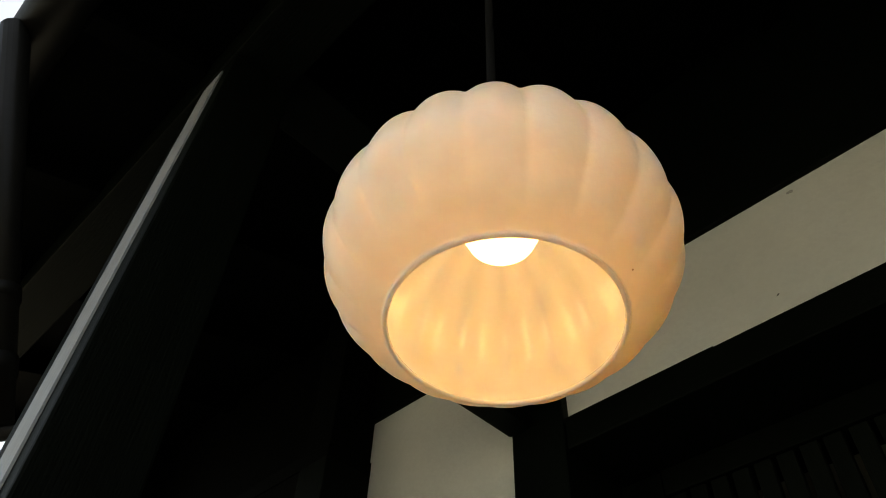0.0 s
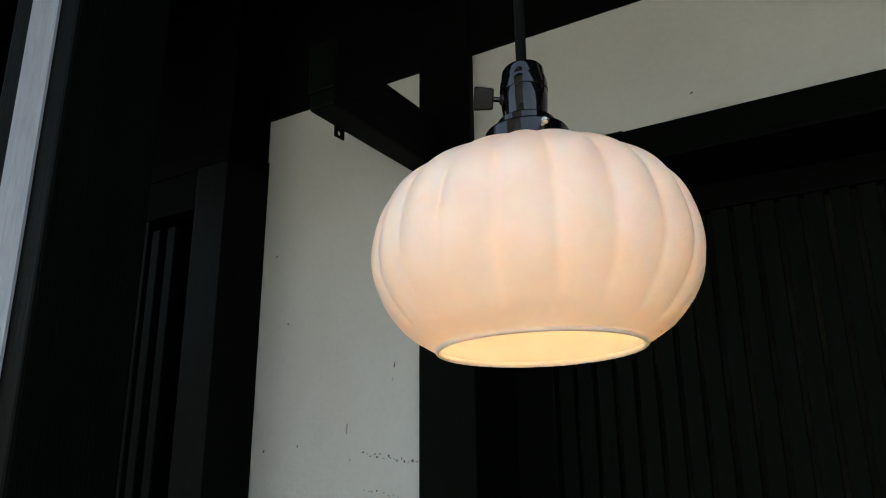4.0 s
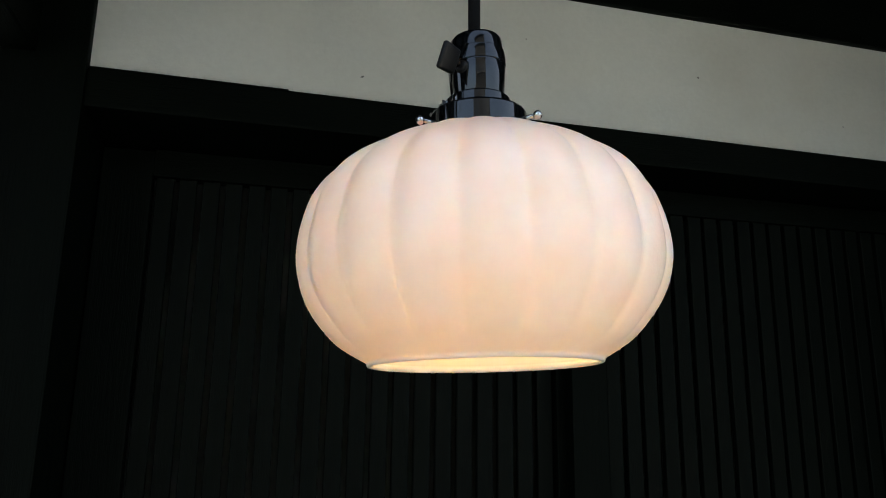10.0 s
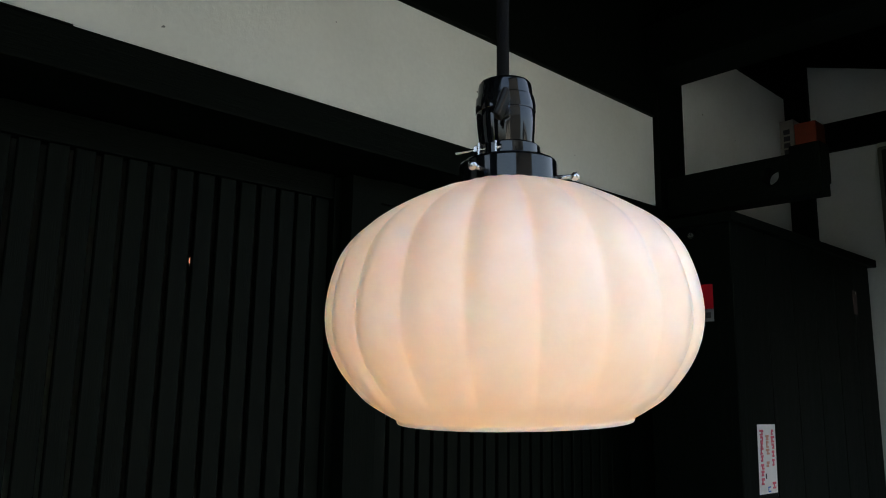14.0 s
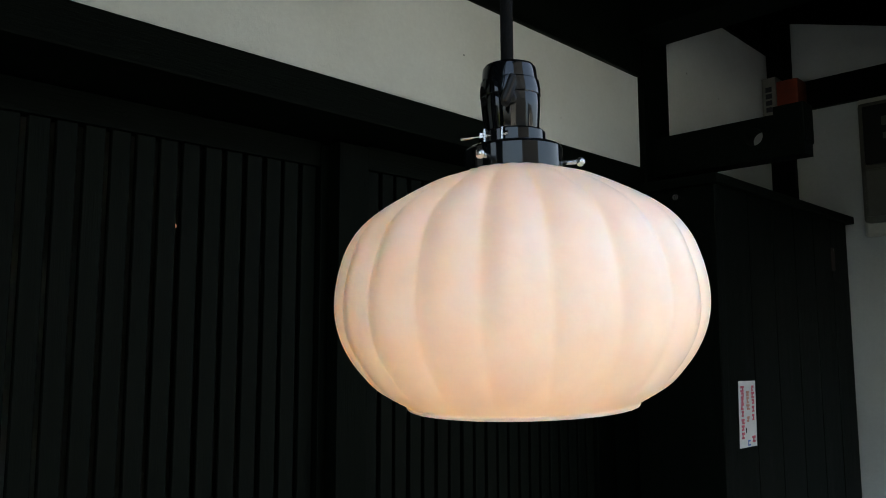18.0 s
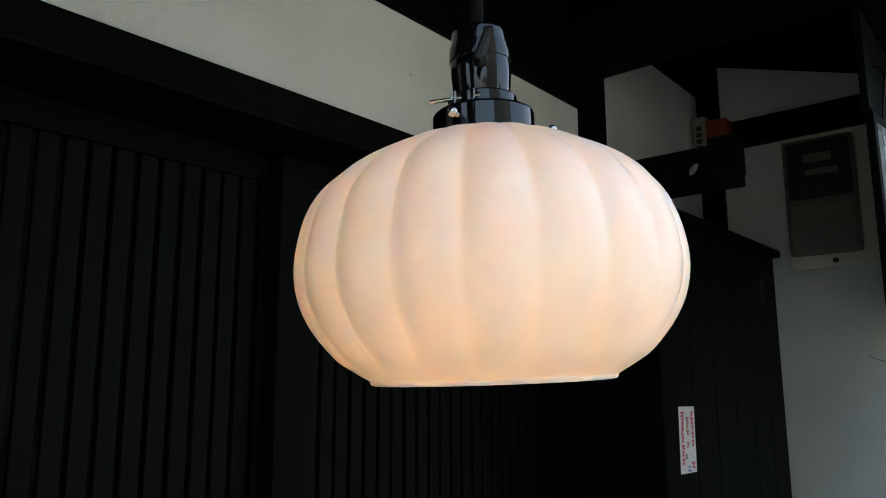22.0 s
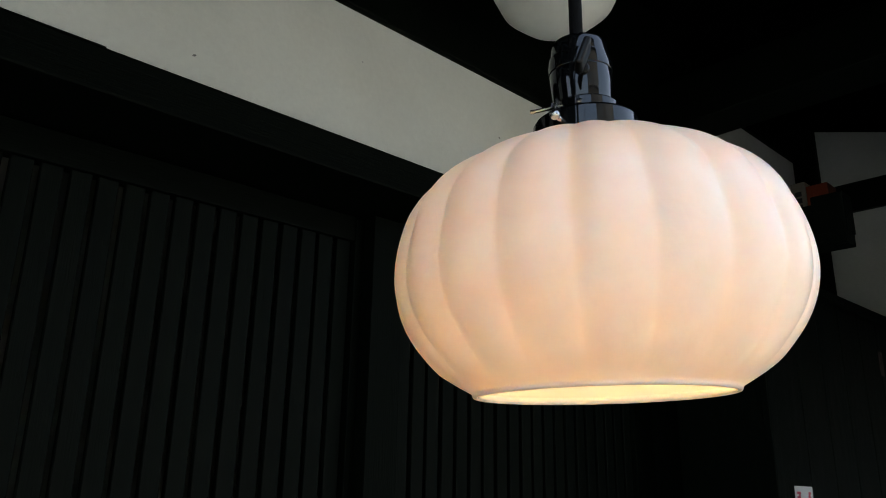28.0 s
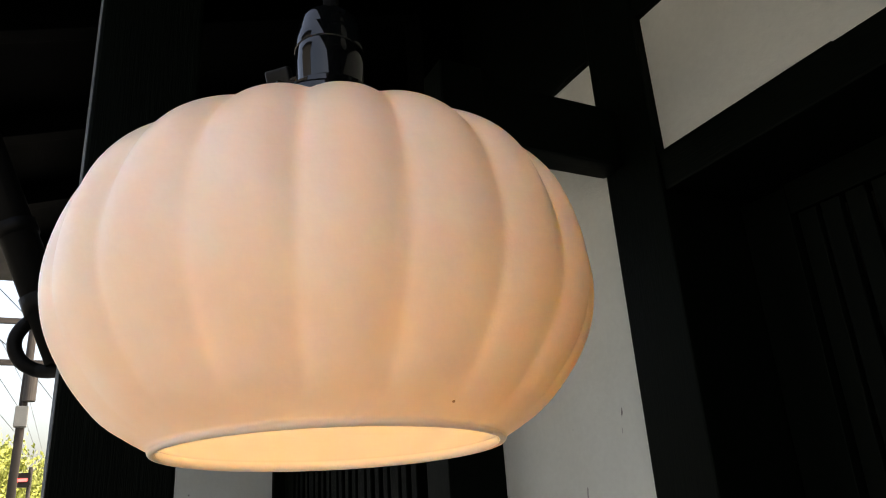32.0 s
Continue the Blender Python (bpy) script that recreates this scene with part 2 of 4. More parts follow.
def base(name, at, label, category, group="", kind=""):
    e = new(name)
    e.location = at
    e.empty_display_size = 0.05
    return tagged(e, label, category, group, kind)


def box(x0, x1, y0, y1, z0, z1):
    """A box between the given planes; z is counted from the lamp's rim."""
    bm = bmesh.new()
    bmesh.ops.create_cube(bm, size=1, matrix=Matrix.Translation(((x0 + x1) / 2, (y0 + y1) / 2, (z0 + z1) / 2 + H))
                          @ Matrix.Diagonal((x1 - x0, y1 - y0, z1 - z0, 1)))
    return bm


def lbox(sx, sy, sz, at=(0, 0, 0), turn=None):
    bm = bmesh.new()
    m = Matrix.Translation(at) @ (turn or Matrix()) @ Matrix.Diagonal((sx, sy, sz, 1))
    bmesh.ops.create_cube(bm, size=1, matrix=m)
    return bm


def lathe(profile, steps=48, close=False, squash=None):
    """Turns (radius, height) pairs round z. squash(angle, radius, height) may change the radius."""
    bm = bmesh.new()
    rings = []
    for r, z in profile:
        ring = []
        for i in range(steps):
            a = 2 * math.pi * i / steps
            q = squash(a, r, z) if squash else r
            ring.append(bm.verts.new((q * math.cos(a), q * math.sin(a), z)))
        rings.append(ring)
    pairs = list(zip(rings, rings[1:])) + ([(rings[-1], rings[0])] if close else [])
    for a, b in pairs:
        for i in range(steps):
            j = (i + 1) % steps
            bm.faces.new((a[i], a[j], b[j], b[i]))
    if not close:
        bm.faces.new(rings[0])
        bm.faces.new(rings[-1])
    return bm


def rod(p, q, r, r2=None, steps=14, caps=True):
    """A round bar from p to q."""
    p, q = Vector(p), Vector(q)
    d = q - p
    bm = bmesh.new()
    bmesh.ops.create_cone(bm, cap_ends=caps, segments=steps, radius1=r, radius2=r if r2 is None else r2, depth=d.length,
                          matrix=Matrix.Translation((p + q) / 2) @ d.to_track_quat("Z", "Y").to_matrix().to_4x4())
    return bm


def tube(points, r, steps=12, rounds=4):
    """A round tube along smoothed points."""
    pts = [Vector(p) for p in points]
    for _ in range(rounds):
        out = [pts[0]]
        for a, b in zip(pts, pts[1:]):
            out += [a * 0.75 + b * 0.25, a * 0.25 + b * 0.75]
        pts = out + [pts[-1]]
    bm = bmesh.new()
    rings, up = [], Vector((0.13, 0.97, 0.2))
    for i, p in enumerate(pts):
        d = (pts[min(i + 1, len(pts) - 1)] - pts[max(i - 1, 0)]).normalized()
        u = d.cross(up).normalized()
        v = d.cross(u)
        rings.append([bm.verts.new(p + r * (math.cos(2 * math.pi * k / steps) * u + math.sin(2 * math.pi * k / steps) * v)) for k in range(steps)])
    for a, b in zip(rings, rings[1:]):
        for k in range(steps):
            bm.faces.new((a[k], a[(k + 1) % steps], b[(k + 1) % steps], b[k]))
    bm.faces.new(rings[0])
    bm.faces.new(rings[-1])
    return bm


def joined(*parts):
    bm = parts[0]
    for p in parts[1:]:
        me = bpy.data.meshes.new("tmp")
        p.to_mesh(me)
        p.free()
        bm.from_mesh(me)
        bpy.data.meshes.remove(me)
    return bm


def timber(name, x0, x1, y0, y1, z0, z1, mat, label, category="beam", bevel=0.004):
    ob = part(name, box(x0, x1, y0, y1, z0, z1), mat, bevel=bevel)
    return tagged(ob, label, category, kind="structure")


# ---------------------------------------------------------------- setting: ground, walls, eaves
ground = bmesh.new()
bmesh.ops.create_grid(ground, x_segments=20, y_segments=20, size=300)
tagged(part("ground", ground, PAVING), "pale worn paving of the street before the house", "ground", kind="structure")

WALL = 0.703
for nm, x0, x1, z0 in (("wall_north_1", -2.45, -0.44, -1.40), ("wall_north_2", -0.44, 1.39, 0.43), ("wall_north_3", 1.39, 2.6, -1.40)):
    tagged(part(nm, box(x0, x1, 0.93, 1.05, z0, 1.34), BOARD_BACK), "inner wall behind the shop front, recess shade in its colour", "wall", kind="structure")
tagged(part("plaster_strip", box(-0.50, 1.45, WALL, 0.93, 0.47, 0.80), PLASTER), "off-white lime plaster band above the sliding doors", "wall", kind="structure")
tagged(part("plaster_panel", box(-1.10, -0.50, WALL, 0.93, -1.40, 0.80), PLASTER), "off-white lime plaster panel with scuffs between two posts", "wall", kind="structure")
tagged(part("plaster_bay", box(1.45, 2.45, WALL, 0.93, -1.40, 1.16), PLASTER), "off-white lime plaster bay beside the shutter box", "wall", kind="structure")

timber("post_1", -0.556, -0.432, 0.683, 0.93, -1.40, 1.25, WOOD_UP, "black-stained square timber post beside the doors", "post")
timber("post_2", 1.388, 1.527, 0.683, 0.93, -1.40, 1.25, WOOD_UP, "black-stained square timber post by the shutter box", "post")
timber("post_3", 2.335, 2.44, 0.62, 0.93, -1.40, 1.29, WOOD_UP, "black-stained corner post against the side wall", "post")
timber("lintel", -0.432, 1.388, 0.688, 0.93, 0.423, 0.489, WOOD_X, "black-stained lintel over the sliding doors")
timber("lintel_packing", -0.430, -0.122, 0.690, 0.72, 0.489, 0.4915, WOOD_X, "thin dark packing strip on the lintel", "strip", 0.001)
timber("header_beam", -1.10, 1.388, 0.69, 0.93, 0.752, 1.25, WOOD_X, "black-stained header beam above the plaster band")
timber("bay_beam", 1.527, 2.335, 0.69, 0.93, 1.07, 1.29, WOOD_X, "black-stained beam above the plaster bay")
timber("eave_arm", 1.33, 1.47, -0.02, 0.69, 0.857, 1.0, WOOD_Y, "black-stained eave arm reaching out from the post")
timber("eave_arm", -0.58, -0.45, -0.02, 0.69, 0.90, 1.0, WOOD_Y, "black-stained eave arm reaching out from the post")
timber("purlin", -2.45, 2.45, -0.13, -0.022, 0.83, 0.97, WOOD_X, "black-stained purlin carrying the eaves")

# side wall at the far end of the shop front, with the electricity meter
# darker plaster copy, so that the wall looks shaded
tagged(part("side_wall", box(2.36, 2.50, -0.02, 1.0, -1.40, 1.3), GREY_PLASTER), "plaster side wall closing the porch, toned down for shade", "wall", kind="structure")
timber("side_beam", 2.335, 2.36, -0.02, 0.62, 0.832, 0.939, WOOD_Y, "dark timber rail across the side wall")
tagged(part("side_wall", box(-2.44, -2.30, 0.19, 0.53, -1.40, 0.5), PLASTER), "grey plaster side wall beyond the lattice window", "wall", kind="structure")
timber("corner_post", -2.44, -2.28, 0.53, 0.80, -1.40, 1.2, WOOD_UP, "black-stained corner post beyond the lattice window", "post")

# eave boards, sloping down to the street
SLOPE = 0.335


def roof_z(y):
    return 1.02 + SLOPE * (y + 0.01)


bm = bmesh.new()
low, high = [], []
for y, th in ((-0.37, 0), (1.10, 0)):
    for x in (-2.45, 2.6):
        low.append(bm.verts.new((x, y, roof_z(y) + H)))
        high.append(bm.verts.new((x, y, roof_z(y) + H + 0.05)))
bm.faces.new((low[0], low[1], low[3], low[2]))
bm.faces.new((high[0], high[2], high[3], high[1]))
for a, b in ((0, 1), (1, 3), (3, 2), (2, 0)):
    bm.faces.new((low[a], high[a], high[b], low[b]))
tagged(part("eave_roof", bm, SOFFIT), "boarded eaves sloping to the street, coloured dark for shade", "roof", kind="structure")
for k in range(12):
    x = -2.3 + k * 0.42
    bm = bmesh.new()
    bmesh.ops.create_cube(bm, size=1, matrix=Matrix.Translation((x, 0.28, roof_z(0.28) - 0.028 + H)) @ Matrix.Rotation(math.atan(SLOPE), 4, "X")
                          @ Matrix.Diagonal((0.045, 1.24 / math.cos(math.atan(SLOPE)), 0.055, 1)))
    tagged(part("rafter", bm, SOFFIT, bevel=0.003), "square rafter under the eaves, coloured dark for shade", "rafter", "rafters under the eaves", "structure")


# plain shell of the house behind the shop front
tagged(part("wall_rear", box(-2.45, 2.6, 4.88, 5.0, -1.40, 2.6), PLASTER), "plain plaster rear wall of the house", "wall", kind="structure")
for nm, x0 in (("wall_west", -2.45), ("wall_east", 2.48)):
    bm = bmesh.new()
    rows = [[bm.verts.new((x, y, z + H)) for y, z in ((1.05, -1.40), (4.88, -1.40), (4.88, roof_z(4.88)), (1.05, roof_z(1.05)))] for x in (x0, x0 + 0.12)]
    for i in range(4):
        j = (i + 1) % 4
        bm.faces.new((rows[0][i], rows[0][j], rows[1][j], rows[1][i]))
    bm.faces.new(rows[0])
    bm.faces.new(rows[1])
    tagged(part(nm, bm, PLASTER), "plain plaster gable wall of the house", "wall", kind="structure")
shop_lamp = base("shop_lamp", (0.719, 2.2, H + 0.415), "small warm lamp glowing inside the dark shop", "lamp")
part("bulb", lathe([(0.003, -0.012), (0.008, -0.008), (0.0105, -0.001), (0.009, 0.007), (0.006, 0.015), (0.006, 0.022)], 20), glow("small_warm_bulb", (1.0, 0.38, 0.22), 0.16), shop_lamp, smooth=True)
part("holder", rod((0, 0, 0.022), (0, 0, 0.05), 0.008, steps=14), SATIN_BLACK, shop_lamp)
part("cord", rod((0, 0, 0.05), (0, 0, 1.34), 0.0025, steps=8), CORD, shop_lamp)
bm = bmesh.new()
bmesh.ops.create_cube(bm, size=1, matrix=Matrix.Translation((0.075, 3.13, roof_z(3.13) + H + 0.03)) @ Matrix.Rotation(math.atan(SLOPE), 4, "X")
                      @ Matrix.Diagonal((5.05, 4.06 / math.cos(math.atan(SLOPE)), 0.06, 1)))
tagged(part("house_roof", bm, ROOF_TILE), "plain grey roof slope over the house", "roof", kind="structure")


# ---------------------------------------------------------------- the pendant lamp
def lobes(a, r, z, depth, shoulder, soft):
    """Twenty bulging lobes with seams, crisp or soft, fading out at the neck and at the rim's collar."""
    u = ((a - radians(12.4)) / radians(18.0)) % 1.0
    v = 1 - abs(2 * u - 1)
    dip = 0.5 + 0.5 * math.cos(2 * math.pi * u) if soft else (1 - math.sqrt(v * v + 0.07 ** 2) + 0.03) ** 2.2
    t = min(1.0, max(0.0, (z - 0.0030) / 0.013)) * min(1.0, max(0.3, (0.166 - z) / 0.022))
    return r - t * dip * min(1.0, 0.35 + 0.65 * r / 0.125) * (depth + shoulder * min(1.0, max(0.0, (z - 0.055) / 0.065)))


def flowing(points, cuts):
    """A smooth line through (radius, height) pairs."""
    out = []
    for i in range(len(points) - 1):
        p = [Vector(points[max(0, min(len(points) - 1, i + k))]) for k in (-1, 0, 1, 2)]
        for c in range(cuts):
            t = c / cuts
            out.append(0.5 * (2 * p[1] + t * (p[2] - p[0]) + t * t * (2 * p[0] - 5 * p[1] + 4 * p[2] - p[3]) + t ** 3 * (3 * p[1] - p[0] - 3 * p[2] + p[3])))
    return [(q.x, q.y) for q in out] + [points[-1]]


def lamp_profile():
    rim = [(0.0760, -0.0013), (0.0770, -0.0013), (0.0779, -0.0010), (0.0784, -0.0004), (0.0786, 0.0004), (0.0785, 0.0011)]
    bowl = [(0.0799, 0.0022), (0.0887, 0.0072), (0.0992, 0.0142), (0.1085, 0.0243),
            (0.1158, 0.0343), (0.1215, 0.0457), (0.1248, 0.0577), (0.1258, 0.0690), (0.1247, 0.0815), (0.1218, 0.0945),
            (0.1170, 0.1077), (0.1090, 0.1198), (0.0985, 0.1296), (0.086, 0.1379), (0.072, 0.1455), (0.057, 0.1525), (0.043, 0.1570), (0.0335, 0.1605), (0.0300, 0.1680)]
    bowl = flowing(bowl, 3)
    wall = 0.0032
    inner = []
    for i, (r, z) in enumerate(bowl):
        a, b = bowl[max(0, i - 1)], bowl[min(len(bowl) - 1, i + 1)]
        d = Vector((b[0] - a[0], b[1] - a[1])).normalized()
        thick = wall * min(1.0, 0.75 + 0.05 * i)
        inner.append((r - d.y * thick, z + d.x * thick * 0.9))
    lip = [(0.0756, -0.0011), (0.0752, -0.0006), (0.0750, 0.0002), (0.0751, 0.0014), (0.0758, 0.0030)]
    keep = [q for q in inner if q[0] > 0.0775 or q[1] > 0.1]
    outer = [(r, z, 0.0024, 0.0034) for r, z in rim + bowl]
    inside = [(r, z, 0.0010 + 0.0017 * min(1.0, max(0.0, (z - 0.022) / 0.045)), 0.0034) for r, z in lip + keep]
    return outer, inside[::-1]


def glass_shell(steps=440):
    """The blown shade: outer skin, inner skin and the rounded lip between them."""
    outer, inside = lamp_profile()
    bm = bmesh.new()
    rings = []
    for k, (r, z, depth, shoulder) in enumerate(outer + inside):
        ring = []
        for i in range(steps):
            a = 2 * math.pi * i / steps
            q = lobes(a, r, z, depth, shoulder, k >= len(outer))
            ring.append(bm.verts.new((q * math.cos(a), q * math.sin(a), z)))
        rings.append(ring)
    for k, (a, b) in enumerate(zip(rings, rings[1:] + rings[:1])):
        for i in range(steps):
            j = (i + 1) % steps
            f = bm.faces.new((a[i], a[j], b[j], b[i]))
            f.material_index = 1 if len(outer) <= k < len(rings) - 2 else 0
    return bm


lamp = base("pendant_lamp", (0, 0, H), "glowing ribbed milk-glass pendant lamp hanging on a black cord", "lamp")
TILT = Matrix.Rotation(-0.029, 4, "Y") @ Matrix.Rotation(-0.0154, 4, "X")

shade = part("shade", glass_shell(), OPAL, lamp, "ribbed translucent milk-glass shade", smooth=True)
shade.data.materials.append(OPAL_IN)
shade.matrix_local = TILT


def turned(name, profile, label, shift=(0, 0, 0), oval=1.0, mat=None):
    """A lathe-turned black metal part with crisp steps, on the lamp's tilted axis."""
    o = part(name, lathe(profile, 96), mat or BLACK_METAL, lamp, label, smooth=True)
    o.data.set_sharp_from_angle(angle=radians(22))
    o.matrix_local = Matrix.Translation(shift) @ TILT @ Matrix.Rotation(radians(-40), 4, "Z") @ Matrix.Diagonal((oval, 2.0 - oval, 1, 1))
    return o


turned("fitter_cap", [(0.0335, 0.1570), (0.0345, 0.1576), (0.0345, 0.1748), (0.0338, 0.1762), (0.0322, 0.1772), (0.0200, 0.1784)], "glossy black metal shade holder", (0.0010, -0.0010, 0))
turned("collar", [(0.0236, 0.1770), (0.0236, 0.1868), (0.0226, 0.1880), (0.0180, 0.1884)], "black clamping collar", (0.0008, -0.0008, 0))
turned("socket", [(0.0180, 0.1870), (0.0184, 0.1892), (0.0197, 0.2040), (0.0203, 0.2130), (0.0201, 0.2138), (0.0206, 0.2142), (0.0207, 0.2185), (0.0199, 0.2246), (0.0192, 0.2252), (0.0188, 0.2256),
                  (0.0184, 0.2325), (0.0179, 0.2350), (0.0166, 0.2368), (0.0140, 0.2377), (0.0085, 0.2382), (0.0055, 0.2384)], "glossy black brass key socket", (0.0008, -0.0008, 0), 1.05)
cord = part("cord", tube([(-0.0070, 0.0037, 0.240), (-0.0072, 0.0038, 0.32), (-0.0066, 0.0036, 0.6), (0, 0.0, 0.99)], 0.0046, 16), CORD, lamp, "round black fabric cord", smooth=True)
part("ceiling_rose", lathe([(0.0, 0.985), (0.035, 0.985), (0.04, 0.99), (0.04, 1.012), (0.0, 1.02)][1:-1], 32), SATIN_BLACK, lamp)
# key switch on a thin stem
way = Vector((-0.785, -0.62, 0)).normalized()
OFF = Vector((-0.0055, 0.0025, 0.2080))
stem = part("key_stem", rod(OFF + way * 0.016, OFF + way * 0.027, 0.0021), BLACK_METAL, lamp)
part("key_boss", joined(rod(OFF + way * 0.010, OFF + way * 0.0190, 0.0066, 0.0050, steps=28), rod(OFF + way * 0.0190, OFF + way * 0.0205, 0.0050, 0.0036, steps=28)), KEY_BLACK, lamp, smooth=True)
key_bm = bmesh.new()
bmesh.ops.create_cube(key_bm, size=1, matrix=Matrix.Diagonal((0.0165, 0.0056, 0.0178, 1)))
for v in key_bm.verts:
    if v.co.x > 0:
        v.co.z *= 1.12
        v.co.y *= 0.86
bmesh.ops.bevel(key_bm, geom=list(key_bm.edges), offset=0.0019, segments=5, affect="EDGES", profile=0.5)
key = part("switch_key", key_bm, KEY_BLACK, lamp, "flat black turn key of the switch", smooth=True)
key.data.set_sharp_from_angle(angle=radians(40))
key.matrix_local = Matrix.Translation(OFF + way * 0.0342) @ way.to_track_quat("X", "Z").to_matrix().to_4x4() @ Matrix.Rotation(radians(-21), 4, "X")
for sx, sy, sz in ((0.0849, 0.0186, 0.0066),):
    speck = bmesh.new()
    bmesh.ops.create_icosphere(speck, subdivisions=2, radius=0.0007, matrix=Matrix.Translation((sx, sy, sz)))
    part("seed_bubble", speck, SEED, shade, "tiny brown seed in the glass", smooth=True)
def ball(at, r):
    bm = bmesh.new()
    bmesh.ops.create_uvsphere(bm, u_segments=20, v_segments=14, radius=r, matrix=Matrix.Translation(at))
    return bm


# three thumb screws hold the glass neck
for a in (radians(-167.8), radians(-48.8), radians(71.5)):
    d = Vector((math.cos(a), math.sin(a), 0))
    up = Vector((0.001, -0.001, 0.1655))
    s = part("thumb_screw", joined(rod(d * 0.033 + up, d * 0.046 + up, 0.0017, steps=12), ball(d * 0.0466 + up, 0.0033)), NICKEL, lamp, "nickel thumb screw with a round head", smooth=True)
    s.matrix_local = TILT
# clamp bolt across the collar's split
side = Vector((-0.33, 0.944, 0))
out = Vector((-0.944, -0.33, 0))
p0 = Vector((-0.0262, -0.0005, 0.1826))
turn_bolt = Matrix.Rotation(math.atan2(side.y, side.x), 4, "Z")
bolt = part("clamp_bolt", joined(rod(p0 - side * 0.009, p0 + side * 0.025, 0.0013, steps=12), rod(p0 + side * 0.0075, p0 + side * 0.0098, 0.0036, steps=6), rod(p0 - side * 0.0105, p0 - side * 0.0075, 0.0026, steps=12)), NICKEL, lamp, "nickel clamp bolt with nut")
for k in (-1, 1):
    part("clamp_lug", lbox(0.0013, 0.0090, 0.0090, p0 + side * 0.0064 * k - out * 0.0022, turn_bolt), NICKEL, lamp)
bulb = part("bulb", lathe([(0.004, 0.0725), (0.016, 0.0765), (0.0245, 0.0845), (0.0295, 0.096), (0.0298, 0.104), (0.0290, 0.1120), (0.0279, 0.1175)], 40), BULB, lamp, "lit frosted bulb globe", smooth=True)
part("bulb_housing", lathe([(0.0280, 0.1176), (0.0262, 0.124), (0.0235, 0.132), (0.0180, 0.146), (0.0140, 0.152), (0.0135, 0.164)], 40), WHITE_PLASTIC, lamp, "white plastic bulb housing", smooth=True)
part("lamp_base", rod((0, 0, 0.164), (0, 0, 0.186), 0.0133, steps=24), NICKEL, lamp)


# ---------------------------------------------------------------- brackets with their iron eyes
def holed_plank(x0, x1, y0, y1, z0, z1, hy, hz, r):
    """A plank standing on edge with a round hole bored through its thickness."""
    angles = sorted([2 * math.pi * k / 28 for k in range(28)] + [math.atan2(z - hz, y - hy) % (2 * math.pi) for y in (y0, y1) for z in (z0, z1)])
    bm = bmesh.new()
    loops = []
    for x in (x0, x1):
        rim_loop, edge_loop = [], []
        for a in angles:
            c, q = math.cos(a), math.sin(a)
            k = min(((y1 if c > 0 else y0) - hy) / c if abs(c) > 1e-6 else 9, ((z1 if q > 0 else z0) - hz) / q if abs(q) > 1e-6 else 9)
            rim_loop.append(bm.verts.new((x, hy + r * c, hz + r * q + H)))
            edge_loop.append(bm.verts.new((x, hy + k * c, hz + k * q + H)))
        loops.append((rim_loop, edge_loop))
    n = len(angles)
    for i in range(n):
        j = (i + 1) % n
        for rim_loop, edge_loop in loops:
            bm.faces.new((rim_loop[i], rim_loop[j], edge_loop[j], edge_loop[i]))
        for k in (0, 1):
            bm.faces.new((loops[0][k][i], loops[0][k][j], loops[1][k][j], loops[1][k][i]))
    return bm


def bracket(x0, x1, y0, y1, z0, z1, label, hole=None, peg=None):
    b = base("bracket", ((x0 + x1) / 2, y1, z0 + H), label, "bracket", "plank brackets on the posts")
    o = Vector(b.location)

    def add(nm, bm, mat, bevel=0.0):
        bmesh.ops.translate(bm, vec=-o, verts=bm.verts)
        return part(nm, bm, mat, b, bevel=bevel)
    if hole:
        add("plank", holed_plank(x0, x1, y0, y1, z0, z1, *hole), WOOD_Y)
    else:
        add("plank", box(x0, x1, y0, y1, z0, z1), WOOD_Y, 0.005)
    add("end_block", box(x0 - 0.003, x1 + 0.003, y0 - 0.004, y0 + 0.07, z0 + 0.03, z1 + 0.02), WOOD_UP, 0.005)
    if peg:
        eye = holed_plank(x0 - 0.003, x0, peg - 0.013, peg + 0.013, z0 - 0.016, z0 + 0.008, peg - 0.001, z0 - 0.007, 0.0050)
        add("iron_eye", eye, PIPE)
    return b


bracket(-0.56, -0.503, 0.345, 0.683, 0.500, 0.608, "black-stained plank bracket on a post with a small iron eye", peg=0.4285)
bracket(1.42, 1.478, 0.28, 0.683, 0.466, 0.575, "black-stained plank bracket on a post with a bored hole", hole=(0.400, 0.528, 0.023))


